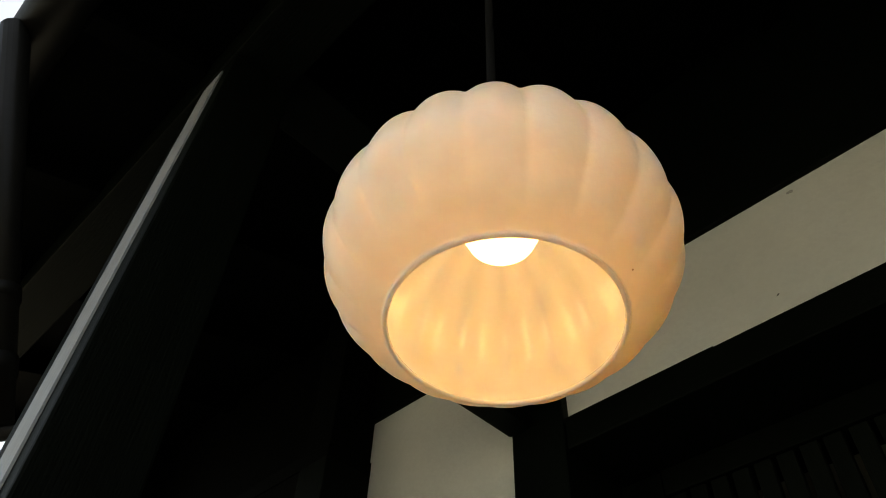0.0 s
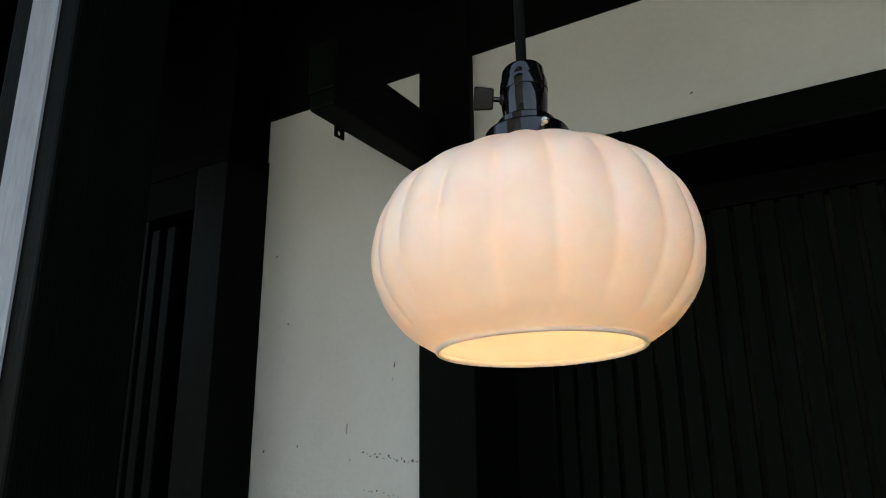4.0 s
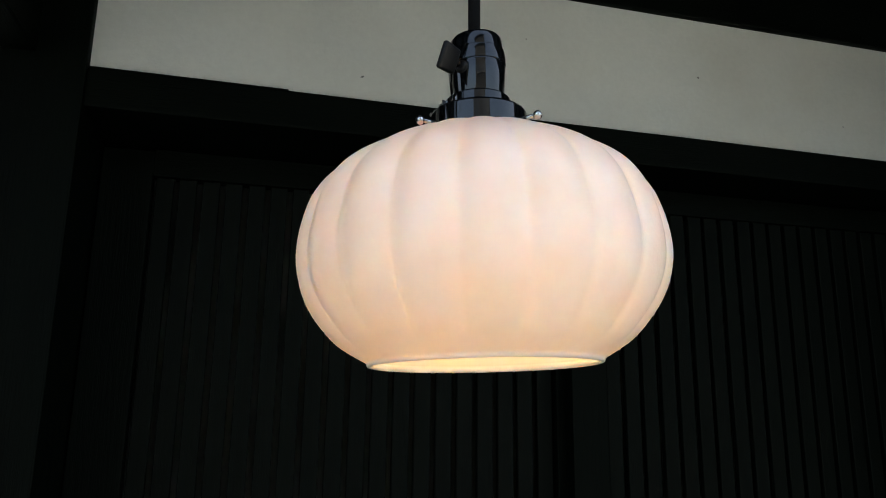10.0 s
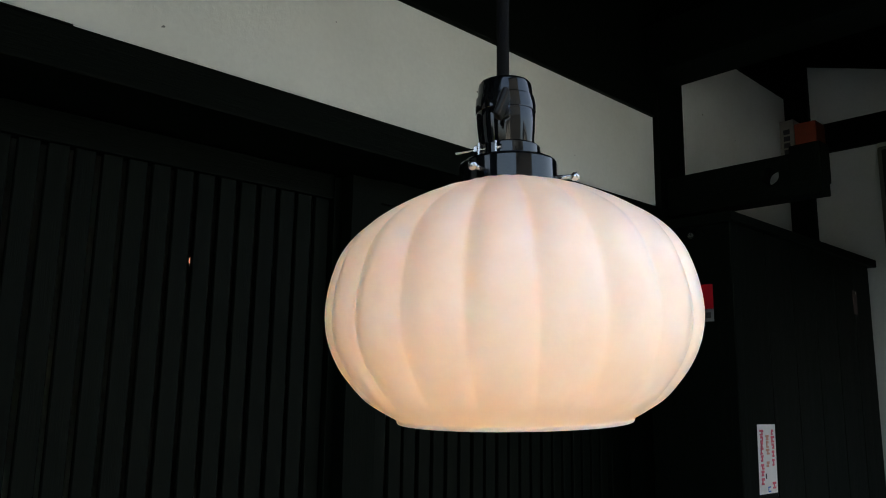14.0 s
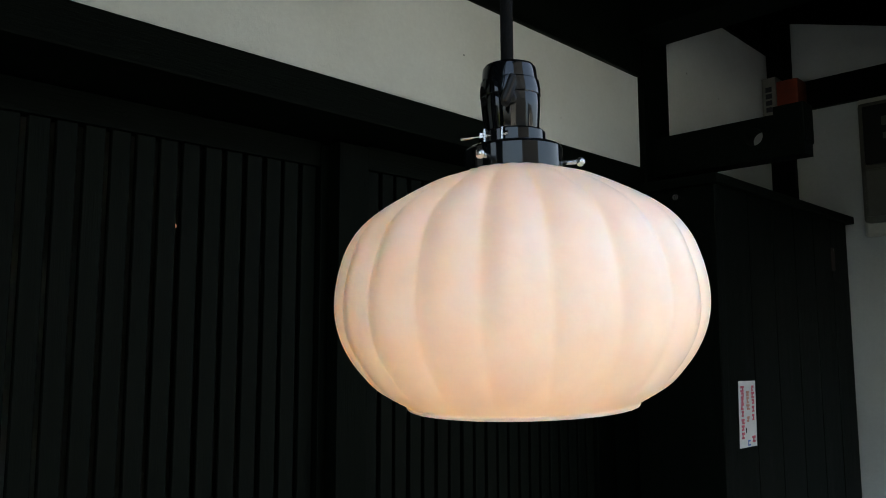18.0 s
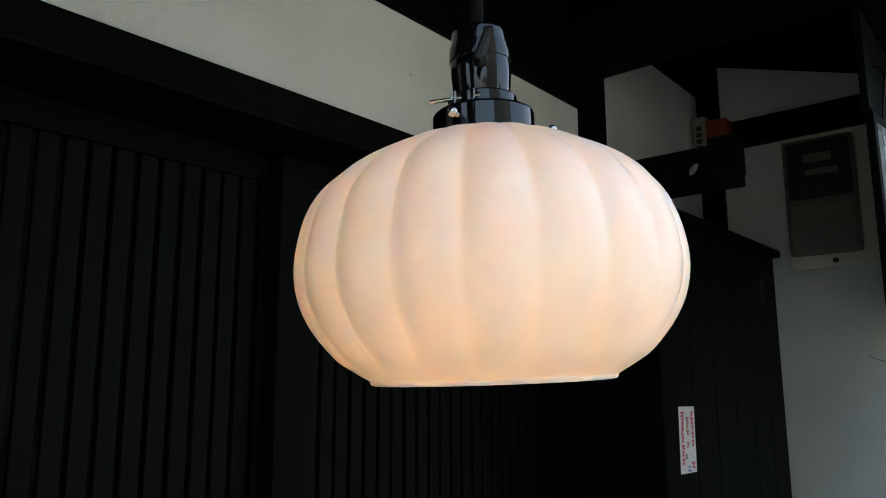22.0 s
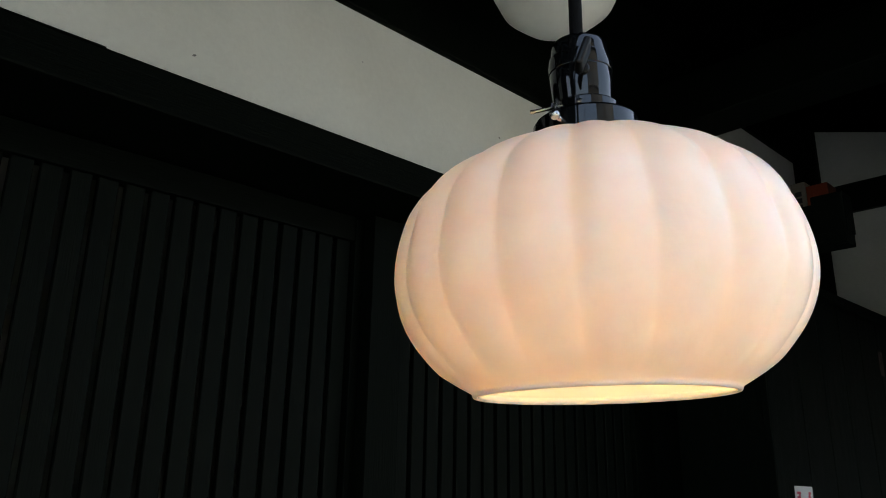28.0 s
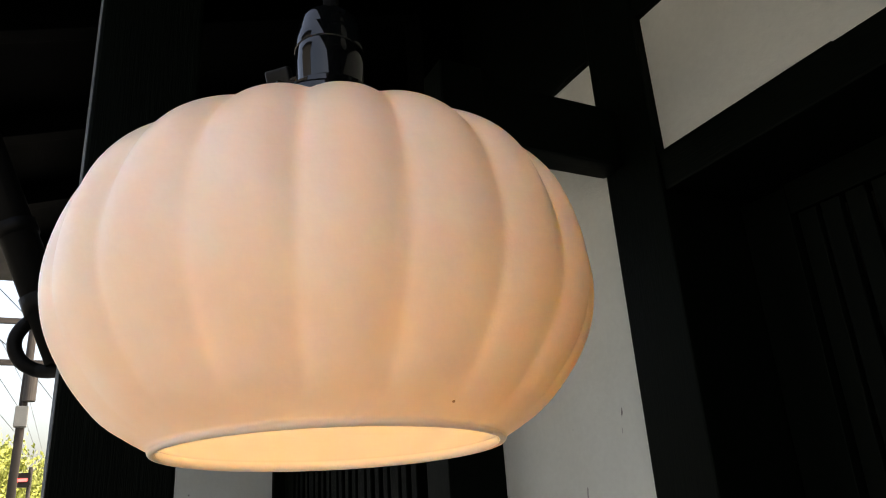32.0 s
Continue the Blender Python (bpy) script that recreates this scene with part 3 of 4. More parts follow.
# ---------------------------------------------------------------- sliding doors of narrow upright slats
def door(name, x0, x1, y, slat0, slat1, label):
    d = base(name, ((x0 + x1) / 2, y, 0.03), label, "door", "pair of sliding doors", "structure")
    o = Vector(d.location)
    zt = 0.423 + H - o.z

    def piece(nm, a, b, c, e, f, g, mat, bev=0.002):
        bm = bmesh.new()
        bmesh.ops.create_cube(bm, size=1, matrix=Matrix.Translation(((a + b) / 2 - o.x, (c + e) / 2 - o.y, (f + g) / 2)) @ Matrix.Diagonal((b - a, e - c, g - f, 1)))
        return part(nm, bm, mat, d, bevel=bev)
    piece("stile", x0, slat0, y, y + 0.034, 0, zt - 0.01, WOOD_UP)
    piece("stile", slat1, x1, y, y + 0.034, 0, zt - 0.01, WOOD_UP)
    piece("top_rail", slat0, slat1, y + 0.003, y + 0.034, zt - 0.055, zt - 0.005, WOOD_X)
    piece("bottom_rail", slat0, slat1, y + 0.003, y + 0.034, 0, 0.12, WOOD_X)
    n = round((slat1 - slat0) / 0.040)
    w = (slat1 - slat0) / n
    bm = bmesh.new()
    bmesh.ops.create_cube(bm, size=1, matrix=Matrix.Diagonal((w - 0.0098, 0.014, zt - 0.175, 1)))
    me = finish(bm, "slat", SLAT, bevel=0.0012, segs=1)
    for k in range(n):
        s = new("slat", me)
        s.parent = d
        s.location = (slat0 + w * (k + 0.5) - o.x, 0.0180 + random.uniform(-0.001, 0.001), 0.12 + (zt - 0.175) / 2)
        s.rotation_euler = (0, random.uniform(-0.0012, 0.0012), 0)
    return d


door("door_1", -0.428, 0.50, 0.845, -0.3435, 0.4184, "dark sliding door of narrow upright slats")
door("door_2", 0.432, 1.385, 0.803, 0.504, 1.298, "dark sliding door of narrow upright slats")
timber("door_track", -0.432, 1.388, 0.69, 0.93, -1.40, -1.365, WOOD_X, "worn wooden door sill", "sill")


# ---------------------------------------------------------------- projecting lattice window
lat = base("lattice_window", (-1.5, 0.7, H), "dark projecting lattice window of upright bars", "window")


def lat_part(nm, x0, x1, y0, y1, z0, z1, mat, bev=0.003):
    bm = box(x0, x1, y0, y1, z0, z1)
    bmesh.ops.translate(bm, vec=(1.5, -0.7, -H), verts=bm.verts)
    return part(nm, bm, mat, lat, bevel=bev)


lat_part("side_frame", -1.115, -1.012, 0.57, 0.702, -0.75, 0.60, WOOD_UP)
lat_part("side_frame", -2.28, -2.17, 0.57, 0.80, -0.75, 0.60, WOOD_UP)
# the upper two take the darker SOFFIT colour to paint in the shade
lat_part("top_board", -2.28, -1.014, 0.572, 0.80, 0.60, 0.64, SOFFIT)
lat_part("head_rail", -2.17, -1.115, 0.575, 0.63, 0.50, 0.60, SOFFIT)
lat_part("sill_rail", -2.17, -1.115, 0.575, 0.63, -0.75, -0.65, WOOD_X)
# dark sheet that paints the shade between the bars
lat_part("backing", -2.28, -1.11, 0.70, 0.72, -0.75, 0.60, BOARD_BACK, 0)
bar_meshes = []
for w, h in ((0.029, 1.12), (0.049, 1.15)):
    bm = bmesh.new()
    bmesh.ops.create_cube(bm, size=1, matrix=Matrix.Diagonal((w, 0.03, h, 1)))
    bar_meshes.append(finish(bm, "bar", BAR, bevel=0.002, segs=1))
# three thin bars between every two broad ones
for k in range(18):
    s = new("bar", bar_meshes[1 if k % 4 == 2 else 0])
    s.parent = lat
    s.location = (-1.199 - 0.0562 * k + 1.5, 0.592 - 0.7, -0.075 if k % 4 == 2 else -0.09)
# post and upper boards carry the eaves' shade in their SOFFIT colour
timber("post_0", -1.115, -1.016, 0.575, 0.702, 0.64, 1.20, SOFFIT, "post above the lattice window, coloured dark for shade", "post")
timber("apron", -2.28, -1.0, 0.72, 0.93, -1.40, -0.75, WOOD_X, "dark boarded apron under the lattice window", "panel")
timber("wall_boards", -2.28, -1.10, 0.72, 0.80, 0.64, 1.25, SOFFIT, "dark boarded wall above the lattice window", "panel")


# ---------------------------------------------------------------- shutter box with notices
sb = base("shutter_box", (1.8, 0.68, 0.0), "black-stained boarded shutter box on the shop front", "shutter box")


def sb_part(nm, x0, x1, y0, y1, z0, z1, mat, bev=0.003):
    bm = box(x0, x1, y0, y1, z0, z1)
    bmesh.ops.translate(bm, vec=(-1.8, -0.68, 0), verts=bm.verts)
    return part(nm, bm, mat, sb, bevel=bev)


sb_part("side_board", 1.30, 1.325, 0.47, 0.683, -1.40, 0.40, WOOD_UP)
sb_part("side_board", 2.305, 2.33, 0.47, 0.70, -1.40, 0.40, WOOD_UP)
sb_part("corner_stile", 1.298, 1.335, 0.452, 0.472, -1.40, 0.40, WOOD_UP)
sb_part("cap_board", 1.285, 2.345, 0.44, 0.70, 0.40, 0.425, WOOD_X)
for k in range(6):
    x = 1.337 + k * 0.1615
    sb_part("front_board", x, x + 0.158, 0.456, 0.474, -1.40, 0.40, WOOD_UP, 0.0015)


def bars(parent, rects, mat, y, o):
    """Flat ink marks on a notice: rectangles (x, z, width, height) in its plane."""
    for x, z, w, h in rects:
        part("ink_mark", lbox(w, 0.0006, h, (x, y, z)), mat, parent)


notice = base("paper_notice", (1.437, 0.4545, H - 0.166), "narrow white paper notice with red and blue brush marks", "notice")
part("sheet", lbox(0.100, 0.0008, 0.162), PAPER, notice)
rng = random.Random(4)
for col, mat, keep in ((0.031, RED_PRINT, 0.9), (0.001, ORANGE_INK, 0.6), (-0.030, RED_PRINT, 0.8)):
    z = 0.066
    while z > -0.058:
        h = rng.uniform(0.009, 0.014)
        w = rng.uniform(0.010, 0.018)
        if rng.random() < keep:
            bars(notice, [(col, z, w * 1.15, 0.0056), (col + rng.uniform(-0.005, 0.005), z - h * 0.45, 0.0062, h * 0.9), (col + rng.uniform(-0.003, 0.003), z - h * 0.8, w, 0.0044)], mat, -0.0008, 0)
        z -= h + rng.uniform(0.003, 0.008)
bars(notice, [(-0.012, -0.040, 0.005, 0.012)], INK, -0.0008, 0)
bars(notice, [(0.004, -0.066, 0.014, 0.003), (-0.002, -0.071, 0.003, 0.010), (0.004, -0.076, 0.014, 0.003)], BLUE_PRINT, -0.0008, 0)
notice.rotation_euler = (0, radians(2.0), 0)

plate = base("alarm_sticker", (1.2985, 0.553, H + 0.206), "square red security sticker with a pale lettered strip", "sticker")
part("red_field", lbox(0.0012, 0.098, 0.060, (0, 0, 0.016)), RED_PLATE, plate)
part("pale_strip", lbox(0.0012, 0.098, 0.030, (0, 0, -0.030)), LABEL_GREY, plate)
for y, w in ((0.034, 0.014), (0.018, 0.012), (-0.014, 0.018), (-0.034, 0.016)):
    part("letter_bar", lbox(0.0006, w, 0.014, (-0.0009, y, -0.030)), INK, plate)
tag = base("faded_tag", (2.152, 0.4555, H + 0.268), "small faded reddish tag nailed to the shutter box", "tag")
part("card", lbox(0.036, 0.0012, 0.075, (0, 0, 0)), material("faded_red_card", (0.030, 0.011, 0.010), 0.7, vary=0.4, scale=40), tag)
part("nail", rod((0, -0.0006, 0.030), (0, -0.0030, 0.030), 0.003, steps=12), NICKEL, tag)
knob = base("bolt_head", (1.298, 0.549, H + 0.376), "small dull steel bolt head on the shutter box", "bolt")
part("head", rod((0, 0, 0), (-0.012, 0, 0), 0.011, 0.008, steps=18), NICKEL, knob)


# ---------------------------------------------------------------- meter on the side wall
meter = base("electricity_meter", (2.36, 0.26, H + 0.59), "beige electricity meter with a smoked cover on the plaster", "meter")
part("back_plate", lbox(0.03, 0.30, 0.48, (-0.0151, -0.004, 0)), METER_PLATE, meter, "pale beige backing plate", bevel=0.012)
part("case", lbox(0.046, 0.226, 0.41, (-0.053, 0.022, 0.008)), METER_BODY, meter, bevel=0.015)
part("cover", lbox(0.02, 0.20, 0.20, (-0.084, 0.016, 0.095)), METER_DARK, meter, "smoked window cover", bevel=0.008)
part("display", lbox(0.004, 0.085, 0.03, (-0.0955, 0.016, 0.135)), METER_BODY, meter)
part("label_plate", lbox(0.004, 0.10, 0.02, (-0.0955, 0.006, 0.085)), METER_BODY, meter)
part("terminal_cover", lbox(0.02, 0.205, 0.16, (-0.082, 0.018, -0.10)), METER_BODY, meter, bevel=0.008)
part("maker_bar", lbox(0.002, 0.06, 0.008, (-0.093, 0.018, -0.055)), LABEL_GREY, meter)
part("screw", rod((-0.026, 0.0, -0.218), (-0.040, 0.0, -0.218), 0.009, steps=14), SATIN_BLACK, meter)
cable = part("meter_cable", tube([(2.34, 0.06, H + 0.66), (2.25, 0.02, H + 0.62), (2.15, -0.01, H + 0.63), (2.05, -0.02, H + 0.66)], 0.004, 8), SATIN_BLACK, smooth=True)
tagged(cable, "thin black cable sagging from the meter", "cable")

alarm = base("alarm_bell", (2.29, 0.63, H + 0.875), "small orange alarm box with a pale lettered label", "alarm")
part("case", lbox(0.09, 0.075, 0.115, (0.0, -0.028, 0)), ORANGE, alarm, bevel=0.006)
part("label", lbox(0.07, 0.050, 0.150, (-0.005, 0.037, 0.005)), ALARM_LABEL, alarm, "pale beige label panel", bevel=0.003)
for k in range(4):
    part("letter_bar", lbox(0.0015, 0.022, 0.018, (-0.0412, 0.037, 0.035 - 0.025 * k)), INK, alarm)


# ---------------------------------------------------------------- chalkboard hung from the purlin
cb = base("chalkboard", (1.40, -0.033, H + 0.56), "black chalkboard with white handwriting hung under the eaves", "chalkboard")
cb.rotation_euler = (0, 0, radians(-6))
part("panel", lbox(0.37, 0.014, 0.86, (0.19, 0.012, -0.43)), CHALKBOARD, cb)
for nm, sx, sz, x, z in (("frame_side", 0.022, 0.88, 0.0, -0.43), ("frame_side", 0.022, 0.88, 0.381, -0.43), ("frame_end", 0.359, 0.022, 0.1905, -0.001), ("frame_end", 0.359, 0.022, 0.1905, -0.859)):
    part(nm, lbox(sx, 0.018, sz, (x, 0.0125, z)), WOOD_UP, cb, bevel=0.003)
part("chalk_smear", lbox(0.030, 0.0008, 0.80, (0.027, 0.0047, -0.43)), CHALK_DUST, cb, "rubbed grey chalk dust")
part("chalk_smear", lbox(0.19, 0.0006, 0.10, (0.145, 0.0048, -0.064)), CHALK_DUST, cb, "rubbed grey chalk dust")


def bow(cx, cz, rx, rz, a0, a1, n=12):
    return [(cx + rx * math.cos(radians(a0 + (a1 - a0) * k / n)), cz + rz * math.sin(radians(a0 + (a1 - a0) * k / n))) for k in range(n + 1)]


# hand-drawn strokes in a unit cell, x to the right and z up
GLYPHS = {
    "pu": [[(-0.4, 0.4), (0.35, 0.4)] + bow(-0.05, 0.4, 0.4, 0.85, 0, -70), bow(0.5, 0.5, 0.12, 0.12, 0, 360)],
    "ro": [[(-0.38, 0.4), (0.38, 0.4), (0.34, -0.4), (-0.34, -0.4), (-0.38, 0.4)]],
    "no": [bow(0, 0, 0.42, 0.42, 150, -150) + [(0.05, 0.35)]],
    "bar": [[(0, 0.5), (0.03, -0.5)]],
    "shi": [[(-0.25, 0.5), (-0.25, -0.1)] + bow(0.08, -0.1, 0.33, 0.4, 180, 340)],
    "chi": [[(-0.4, 0.25), (0.35, 0.3)], [(-0.05, 0.5), (-0.25, -0.05)] + bow(0.0, -0.2, 0.33, 0.28, 130, -140)],
    "nine": [bow(-0.05, 0.2, 0.26, 0.28, 0, 360) + [(0.18, -0.5)]],
    "te": [[(-0.4, 0.3), (0.4, 0.36)], [(0.05, 0.5), (0.0, -0.5)]],
    "oh": [bow(0, 0, 0.27, 0.5, 0, 360)],
    "dots": [bow(-0.1, 0.2, 0.08, 0.12, 0, 360), bow(0.1, -0.25, 0.08, 0.12, 0, 360)],
    "field": [[(-0.4, 0.45), (0.4, 0.45), (0.4, -0.4), (-0.4, -0.4), (-0.4, 0.45)], [(0, 0.45), (0, -0.4)], [(-0.4, 0.02), (0.4, 0.02)]],
    "tick": [[(-0.3, 0.3), (-0.1, -0.4), (0.35, 0.1)]],
    "oo": [[(-0.4, 0.25), (0.2, 0.3)], [(-0.1, 0.5), (-0.1, -0.35)] + bow(0.05, -0.2, 0.3, 0.22, 220, 480), [(0.3, 0.35), (0.45, 0.2)]],
    "wood": [[(-0.45, 0.2), (0.45, 0.2)], [(0, 0.5), (0, -0.5)], [(0, 0.2), (-0.4, -0.35)], [(0, 0.2), (0.4, -0.35)]],
}
COLUMNS = [
    (0.075, 0.058, [("tick", 0.509, 0.048), ("field", 0.459, 0.082), ("tick", 0.418, 0.043), ("dots", 0.372, 0.048), ("shi", 0.288, 0.125), ("bar", 0.182, 0.058), ("chi", 0.110, 0.115)]),
    (0.165, 0.066, [("pu", 0.471, 0.087), ("ro", 0.394, 0.078), ("no", 0.316, 0.069), ("bar", 0.264, 0.043), ("nine", 0.208, 0.095), ("no", 0.112, 0.069), ("te", 0.016, 0.087), ("oh", -0.080, 0.078), ("te", -0.177, 0.069), ("wood", -0.268, 0.087)]),
    (0.270, 0.072, [("field", 0.400, 0.088), ("tick", 0.340, 0.040), ("ro", 0.292, 0.048), ("wood", 0.228, 0.080), ("oo", 0.132, 0.096), ("wood", 0.024, 0.104), ("no", -0.096, 0.080), ("shi", -0.200, 0.096)]),
]
rng = random.Random(11)
for cx, cw, signs in COLUMNS:
    for glyph, zc, hh in signs:
        pieces = []
        sx, sz = (cx + rng.uniform(-0.004, 0.004)), zc - 0.56
        for line in GLYPHS[glyph]:
            for (xa, za), (xb, zb) in zip(line, line[1:]):
                ax, az, bx, bz = sx + xa * cw, sz + za * hh, sx + xb * cw, sz + zb * hh
                ln = math.hypot(bx - ax, bz - az)
                pieces.append(lbox(ln + 0.003, 0.0010, rng.uniform(0.0045, 0.0080), ((ax + bx) / 2, 0.0044, (az + bz) / 2), Matrix.Rotation(-math.atan2(bz - az, bx - ax), 4, "Y")))
        part("chalk_letter", joined(*pieces), CHALK, cb)
timber("transom_board", 1.405, 2.335, -0.020, -0.004, 0.585, 0.83, WOOD_X, "dark board between the chalkboard and the purlin", "board", 0.002)
# the lower board is an added, unseen blocker that darkens the side wall
timber("porch_screen", 1.83, 2.335, -0.020, -0.004, 0.16, 0.581, WOOD_UP, "unseen dark board added to keep light off the side wall", "board", 0.002)
hook = part("iron_hook", tube([(1.50, -0.03, H + 0.56), (1.50, -0.035, H + 0.62), (1.48, -0.045, H + 0.66), (1.50, -0.04, H + 0.70), (1.50, -0.021, H + 0.71)], 0.003, 8), SATIN_BLACK, smooth=True)
tagged(hook, "bent black iron hook holding the chalkboard", "hook")

# ---------------------------------------------------------------- porch pillar, drainpipe, globe light
pillar = base("porch_pillar", (-0.532, -0.07, 0), "square black timber pillar with a grey weathered board towards the street", "pillar", kind="structure")
part("shaft", lbox(0.134, 0.114, 2.228, (0, 0.002, 1.114)), WOOD_UP, pillar, bevel=0.004)
part("facing_board", lbox(0.056, 0.003, 2.21, (0.005, -0.0567, 1.105)), GREY_BOARD, pillar, "pale grey weathered facing board")
timber("corner_pillar", 2.36, 2.49, -0.13, -0.022, -1.40, 0.83, WOOD_UP, "square black timber pillar at the end of the porch", "pillar")
pipe = base("drainpipe", (-0.72, -0.155, H + 0.24), "dark round drainpipe slanting from the gutter to the pillar", "drainpipe")
part("slant", tube([(0, -0.262, 0.61), (0, 0.029, -0.05)], 0.024, 18, rounds=0), PIPE, pipe, smooth=True)
part("elbow", tube([(-0.02, -0.005, 0.012), (-0.02, -0.026, -0.004), (-0.02, -0.034, -0.030), (-0.02, -0.020, -0.056), (-0.02, 0.010, -0.066), (0.05, 0.06, -0.066), (0.13, 0.075, -0.066)], 0.009, 16), PIPE, pipe, smooth=True)
part("socket_ring", tube([(0, -0.008, 0.034), (0, 0.002, 0.010)], 0.0265, 18, rounds=0), PIPE, pipe, smooth=True)
part("socket_ring", tube([(0, -0.050, 0.130), (0, -0.042, 0.112)], 0.0262, 18, rounds=0), PIPE, pipe, smooth=True)
gutter = bmesh.new()
sec = []
for x in (-2.5, 2.6):
    outer_row = [(-0.385 + 0.048 * math.cos(math.pi * (1 + k / 12)), 0.885 + 0.048 * math.sin(math.pi * (1 + k / 12))) for k in range(13)]
    inner_row = [(-0.385 + 0.044 * math.cos(math.pi * (2 - k / 12)), 0.885 + 0.044 * math.sin(math.pi * (2 - k / 12))) for k in range(13)]
    sec.append([gutter.verts.new((x, y, H + z)) for y, z in outer_row + inner_row])
for k in range(26):
    gutter.faces.new((sec[0][k], sec[0][(k + 1) % 26], sec[1][(k + 1) % 26], sec[1][k]))
gutter.faces.new(sec[0])
gutter.faces.new(sec[1])
tagged(part("gutter", gutter, PIPE, smooth=True), "dark half-round gutter along the eaves", "gutter", kind="structure")

dome = base("ceiling_globe", (0.575, 0.46, H + 0.868), "unlit white globe light under the eaves", "ceiling light")
part("globe", lathe([(0.03, -0.135), (0.07, -0.117), (0.105, -0.086), (0.123, -0.048), (0.130, 0.0), (0.123, 0.045), (0.10, 0.09), (0.07, 0.115)], 40), GLOBE, dome, "white opal globe", smooth=True)
part("mount", rod((0, 0, 0.11), (0, 0, 0.32), 0.06, steps=24), SATIN_BLACK, dome)

# ---------------------------------------------------------------- the street's far end
pole = base("utility_pole", (-12.3, -0.835, 0), "grey concrete utility pole with a transformer and wires", "pole")
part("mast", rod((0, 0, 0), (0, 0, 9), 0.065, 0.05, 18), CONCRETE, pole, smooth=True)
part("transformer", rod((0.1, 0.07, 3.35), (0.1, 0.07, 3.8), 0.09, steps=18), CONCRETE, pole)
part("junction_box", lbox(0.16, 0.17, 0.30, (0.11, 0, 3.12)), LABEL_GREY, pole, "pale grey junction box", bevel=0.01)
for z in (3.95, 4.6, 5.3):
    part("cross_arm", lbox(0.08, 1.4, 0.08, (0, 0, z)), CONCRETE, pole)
    for y in (-0.6, 0.6):
        part("wire", tube([(-30, y, z + 0.3), (0, y, z + 0.06), (10, y - 4, z + 0.3), (30, y - 10, z + 1.0)], 0.006, 6, rounds=2), SATIN_BLACK, pole)


def tree(x, y, h, seed):
    rng = random.Random(seed)
    t = base("tree", (x, y, 0), "leafy street tree in fresh yellow-green foliage", "tree", "street trees")
    part("trunk", joined(rod((0, 0, 0), (0.1, 0, h * 0.5), 0.16, 0.09, 10), *[rod((0.08, 0, h * 0.4), (rng.uniform(-1, 1) * h * 0.25, rng.uniform(-1, 1) * h * 0.25, h * rng.uniform(0.6, 0.85)), 0.06, 0.02, 8) for _ in range(6)]), BARK, t)
    vs, fs = [], []
    clumps = []
    for _ in range(90):
        u = Vector((rng.gauss(0, 1), rng.gauss(0, 1), rng.gauss(0, 1))).normalized() * rng.uniform(0.35, 1.0) ** 0.5
        clumps.append((Vector((u.x * h * 0.32, u.y * h * 0.32, h * 0.62 + u.z * h * 0.33)), h * rng.uniform(0.035, 0.075)))
    for k in range(8100):
        at, spread = clumps[k % 90]
        c = at + Vector((rng.gauss(0, 1), rng.gauss(0, 1), rng.gauss(0, 0.8))) * spread
        q = Euler((rng.uniform(0, 6), rng.uniform(0, 6), rng.uniform(0, 6))).to_matrix()
        s = rng.uniform(0.035, 0.08)
        i = len(vs)
        vs += [c + q @ Vector(v) * s for v in ((-1, 0, 0), (0, -0.5, 0.1), (1, 0, 0), (0, 0.5, 0.1))]
        fs.append((i, i + 1, i + 2, i + 3))
    me = bpy.data.meshes.new("crown")
    me.from_pydata(vs, [], fs)
    me.materials.append(LEAF)
    cr = new("crown", me)
    cr.parent = t
    return t


for k, (x, y, h) in enumerate(((-19, -1.9, 3.7), (-22, -0.5, 3.5), (-24, -3.4, 4.0), (-20, 1.8, 3.6), (-26, -6.0, 4.2))):
    tree(x, y, h, k)
signal = base("street_signal", (-13.5, -0.79, 0), "slim street signal with a small red lamp far off", "signal")
part("signal_post", rod((0, 0.12, 0), (0, 0.12, 2.5), 0.03, steps=10), CONCRETE, signal)
part("signal_box", lbox(0.12, 0.26, 0.22, (0, 0, 2.30)), SATIN_BLACK, signal)
part("lens", lbox(0.02, 0.18, 0.045, (0.07, 0, 2.30)), glow("red_lamp", (1.0, 0.05, 0.05), 2.0), signal)


def far_house(x, y, w, d, h, wall, label):
    b = base("house", (x, y, 0), label, "house", "houses across the street")
    part("wall", lbox(w, d, h, (0, 0, h / 2)), wall, b)
    bm = bmesh.new()
    v = [bm.verts.new(c) for c in ((-w / 2 - 0.4, -d / 2 - 0.4, h), (w / 2 + 0.4, -d / 2 - 0.4, h), (w / 2 + 0.4, d / 2 + 0.4, h), (-w / 2 - 0.4, d / 2 + 0.4, h), (-w / 2 - 0.4, 0, h + 1.5), (w / 2 + 0.4, 0, h + 1.5))]
    for f in ((0, 1, 5, 4), (2, 3, 4, 5), (0, 4, 3), (1, 2, 5), (0, 3, 2, 1)):
        bm.faces.new([v[i] for i in f])
    part("roof", bm, ROOF_TILE, b)
    for z in (1.4, 4.2):
        for k in range(2):
            xw = -w / 4 + k * w / 2
            win = part("window", lbox(1.5, 0.08, 1.2, (xw, d / 2 + 0.02, z)), FAR_GLASS, b)
            part("sill", lbox(1.6, 0.12, 0.06, (xw, d / 2 + 0.05, z - 0.64)), ROOF_TILE, win)
    return b


# unseen houses, added to shape street light and the socket's dark reflected band
far_house(-1.3, -9.5, 4.3, 7, 7.0, DARK_TIMBER, "unseen tall dark house added for the socket's reflections")
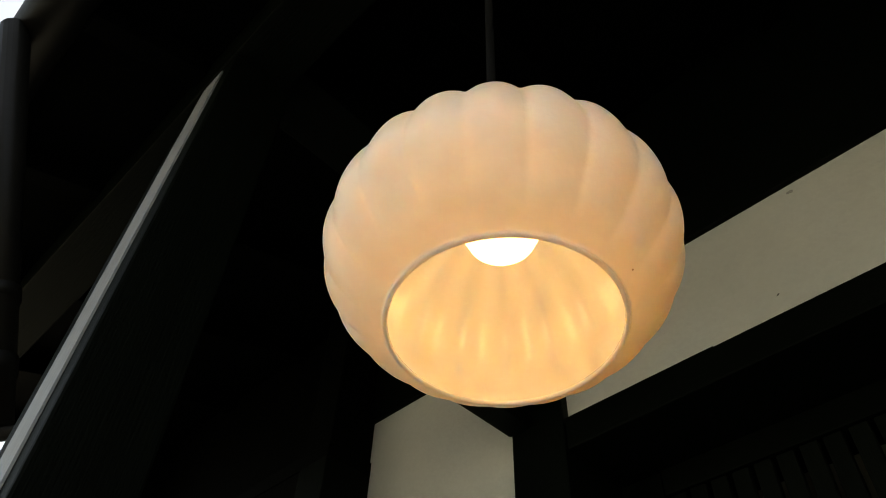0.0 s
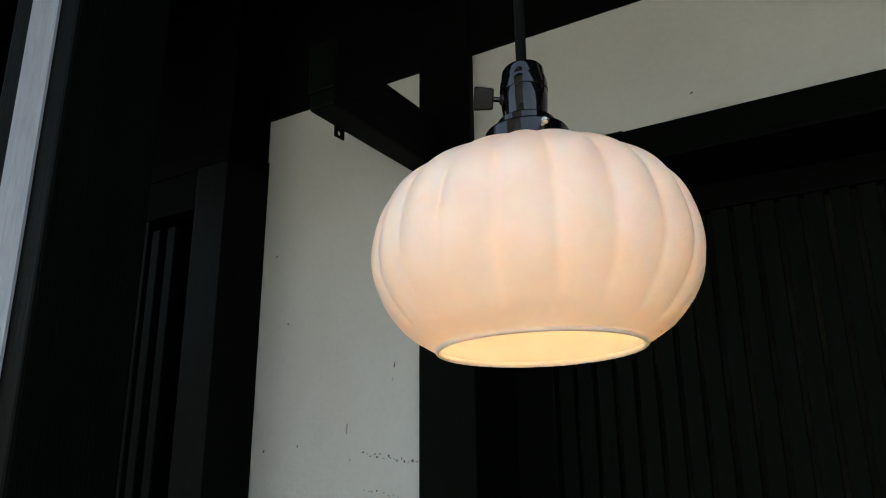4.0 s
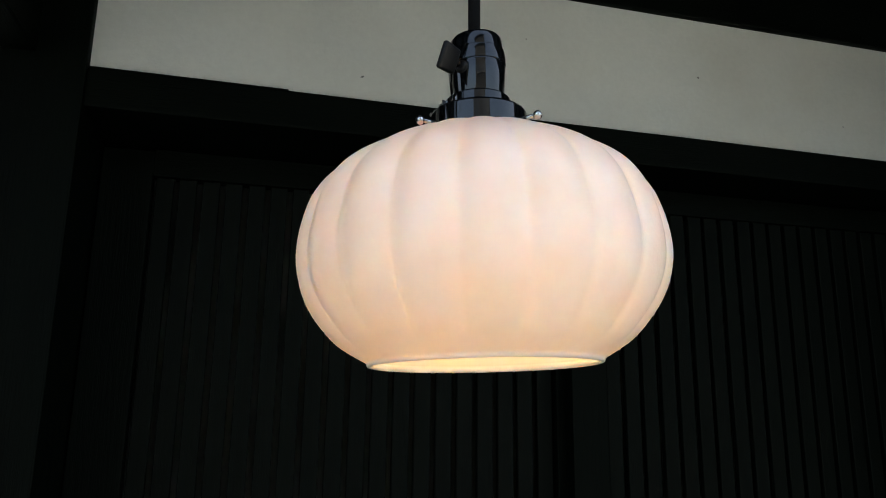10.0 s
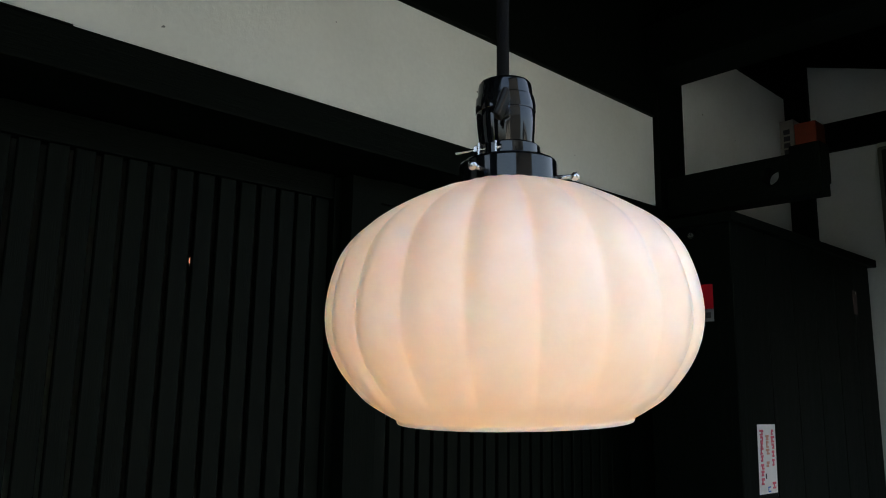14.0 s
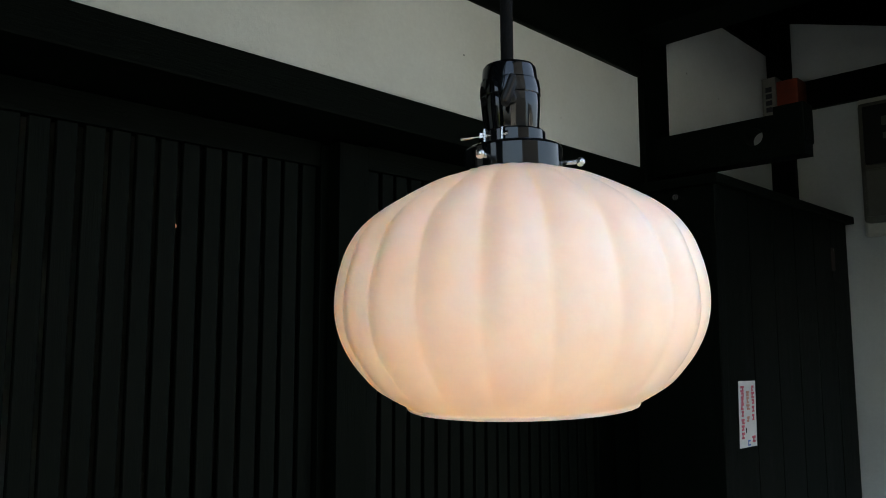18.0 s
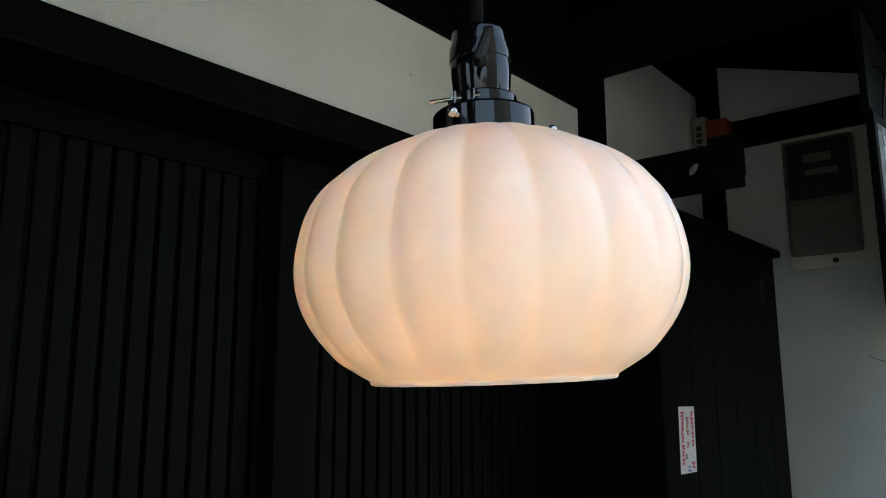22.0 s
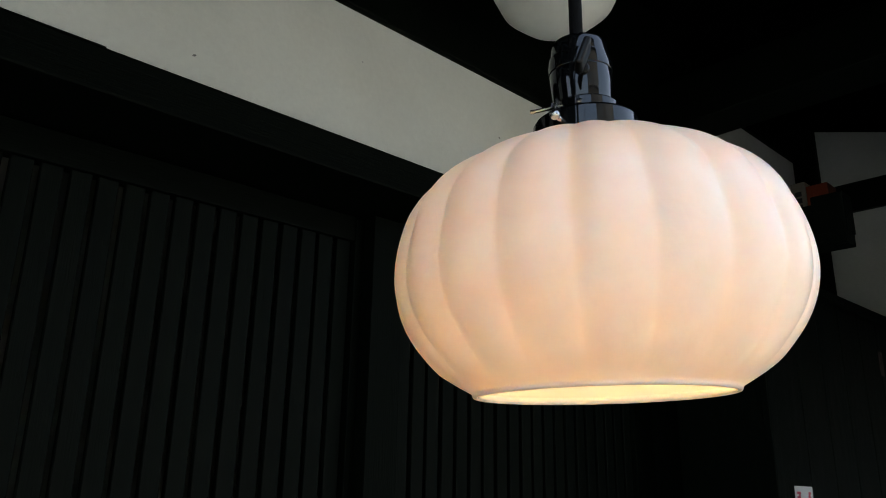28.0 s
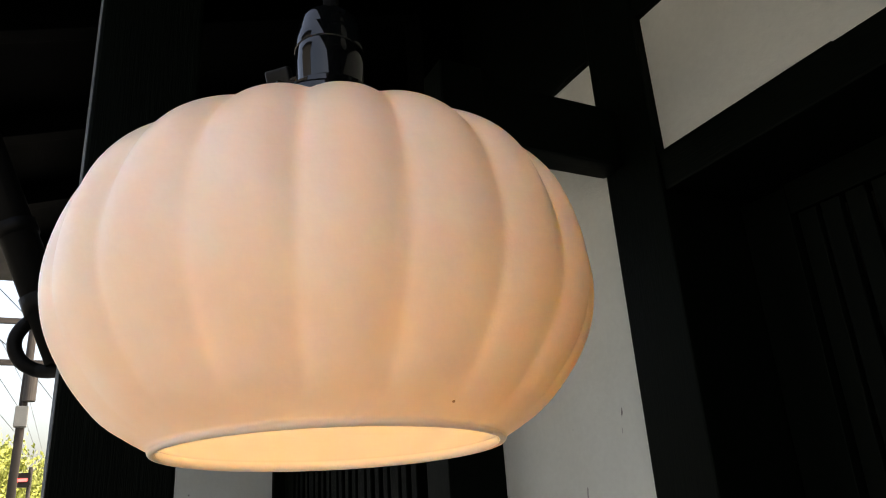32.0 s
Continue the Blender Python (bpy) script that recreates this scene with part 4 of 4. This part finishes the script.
far_house(-14.0, -20.0, 8.0, 7, 5.2, HOUSE_WALL, "unseen pale plastered house with a tiled roof, added across the street")
far_house(11.5, -20.5, 8.0, 7, 5.2, HOUSE_WALL, "unseen pale plastered house with a tiled roof, added across the street")

# ---------------------------------------------------------------- added dark boards closing the gap past the porch
# made-up boards supply the darkness of the eaves' underside at this edge
wing = base("gap_boards", (2.42, -0.9, 0), "added dark boards closing the gap beyond the porch pillar", "wall", kind="structure")
for k in range(3):
    part("board", lbox(0.03, 0.148, 2.36, (0.006 * (k % 2), 0.70 - 0.15 * k, 1.18)), WOOD_UP, wing, bevel=0.002)

# ---------------------------------------------------------------- scuffs and specks on the plaster


def scuff(wall, x, z, w, h, turn=0.0, mat=None, seed=0):
    """A ragged flat mark lying on a plaster face that looks to the street."""
    r = random.Random(seed)
    bm = bmesh.new()
    n = 11
    ring = [bm.verts.new((w * 0.5 * math.cos(2 * math.pi * k / n) * r.uniform(0.55, 1.1), 0, h * 0.5 * math.sin(2 * math.pi * k / n) * r.uniform(0.55, 1.1))) for k in range(n)]
    bm.faces.new(ring)
    ob = part("scuff_mark", bm, mat or STAIN, wall)
    ob.matrix_local = Matrix.Translation((x, WALL - 0.0006, z + H)) @ Matrix.Rotation(radians(turn), 4, "Y")
    return ob


strip_ob, panel_ob = bpy.data.objects["plaster_strip"], bpy.data.objects["plaster_panel"]
for x, z, w, h, turn, mat in ((0.003, 0.537, 0.008, 0.004, -35, STAIN), (0.091, 0.734, 0.016, 0.010, 10, FAINT), (0.678, 0.626, 0.007, 0.005, 0, STAIN), (0.31, 0.655, 0.005, 0.004, 20, FAINT), (1.02, 0.56, 0.006, 0.005, 0, FAINT)):
    scuff(strip_ob, x, z, w, h, turn, mat, int(x * 1000))
for x, z, w, h, turn, mat in ((-0.627, 0.109, 0.004, 0.018, 12, STAIN), (-0.632, 0.080, 0.003, 0.012, 8, FAINT), (-0.976, -0.055, 0.010, 0.005, -50, STAIN), (-0.745, -0.014, 0.006, 0.030, 5, FAINT),
                              (-0.923, 0.222, 0.006, 0.005, 0, STAIN), (-0.878, -0.046, 0.005, 0.007, 10, STAIN), (-0.735, -0.075, 0.003, 0.006, 0, STAIN)):
    scuff(panel_ob, x, z, w, h, turn, mat, int(-x * 1000))
rng = random.Random(21)
for k in range(16):
    u = k / 15 + rng.uniform(-0.02, 0.02)
    scuff(panel_ob, -0.700 + 0.125 * u, -0.062 - 0.018 * u + rng.uniform(-0.004, 0.004), rng.uniform(0.003, 0.010), rng.uniform(0.002, 0.007), rng.uniform(-30, 30), STAIN if rng.random() > 0.5 else FAINT, k)
for k in range(11):
    u = k / 10 + rng.uniform(-0.03, 0.03)
    scuff(panel_ob, -0.700 + 0.12 * u, -0.130 - 0.021 * u + rng.uniform(-0.003, 0.003), rng.uniform(0.003, 0.009), rng.uniform(0.002, 0.005), rng.uniform(-30, 30), FAINT if rng.random() > 0.4 else STAIN, 40 + k)
end_wall = bpy.data.objects["side_wall"]
part("crack", tube([(2.3605, 0.199, H + 0.051), (2.3605, 0.165, H + 0.034), (2.3605, 0.135, H + 0.028), (2.3605, 0.104, H + 0.022), (2.3605, 0.02, H + 0.020)], 0.0018, 6, rounds=2), STAIN, end_wall)
for k, (y, z) in enumerate(((0.174, -0.216), (0.139, -0.197), (0.16, -0.18), (0.12, -0.25), (0.19, -0.26), (0.50, -0.12))):
    ob = scuff(end_wall, 0, 0, rng.uniform(0.006, 0.014), rng.uniform(0.006, 0.012), rng.uniform(-40, 40), STAIN if k % 2 else FAINT, 60 + k)
    ob.matrix_local = Matrix.Translation((2.3594, y, z + H)) @ Matrix.Rotation(radians(-90), 4, "Z")
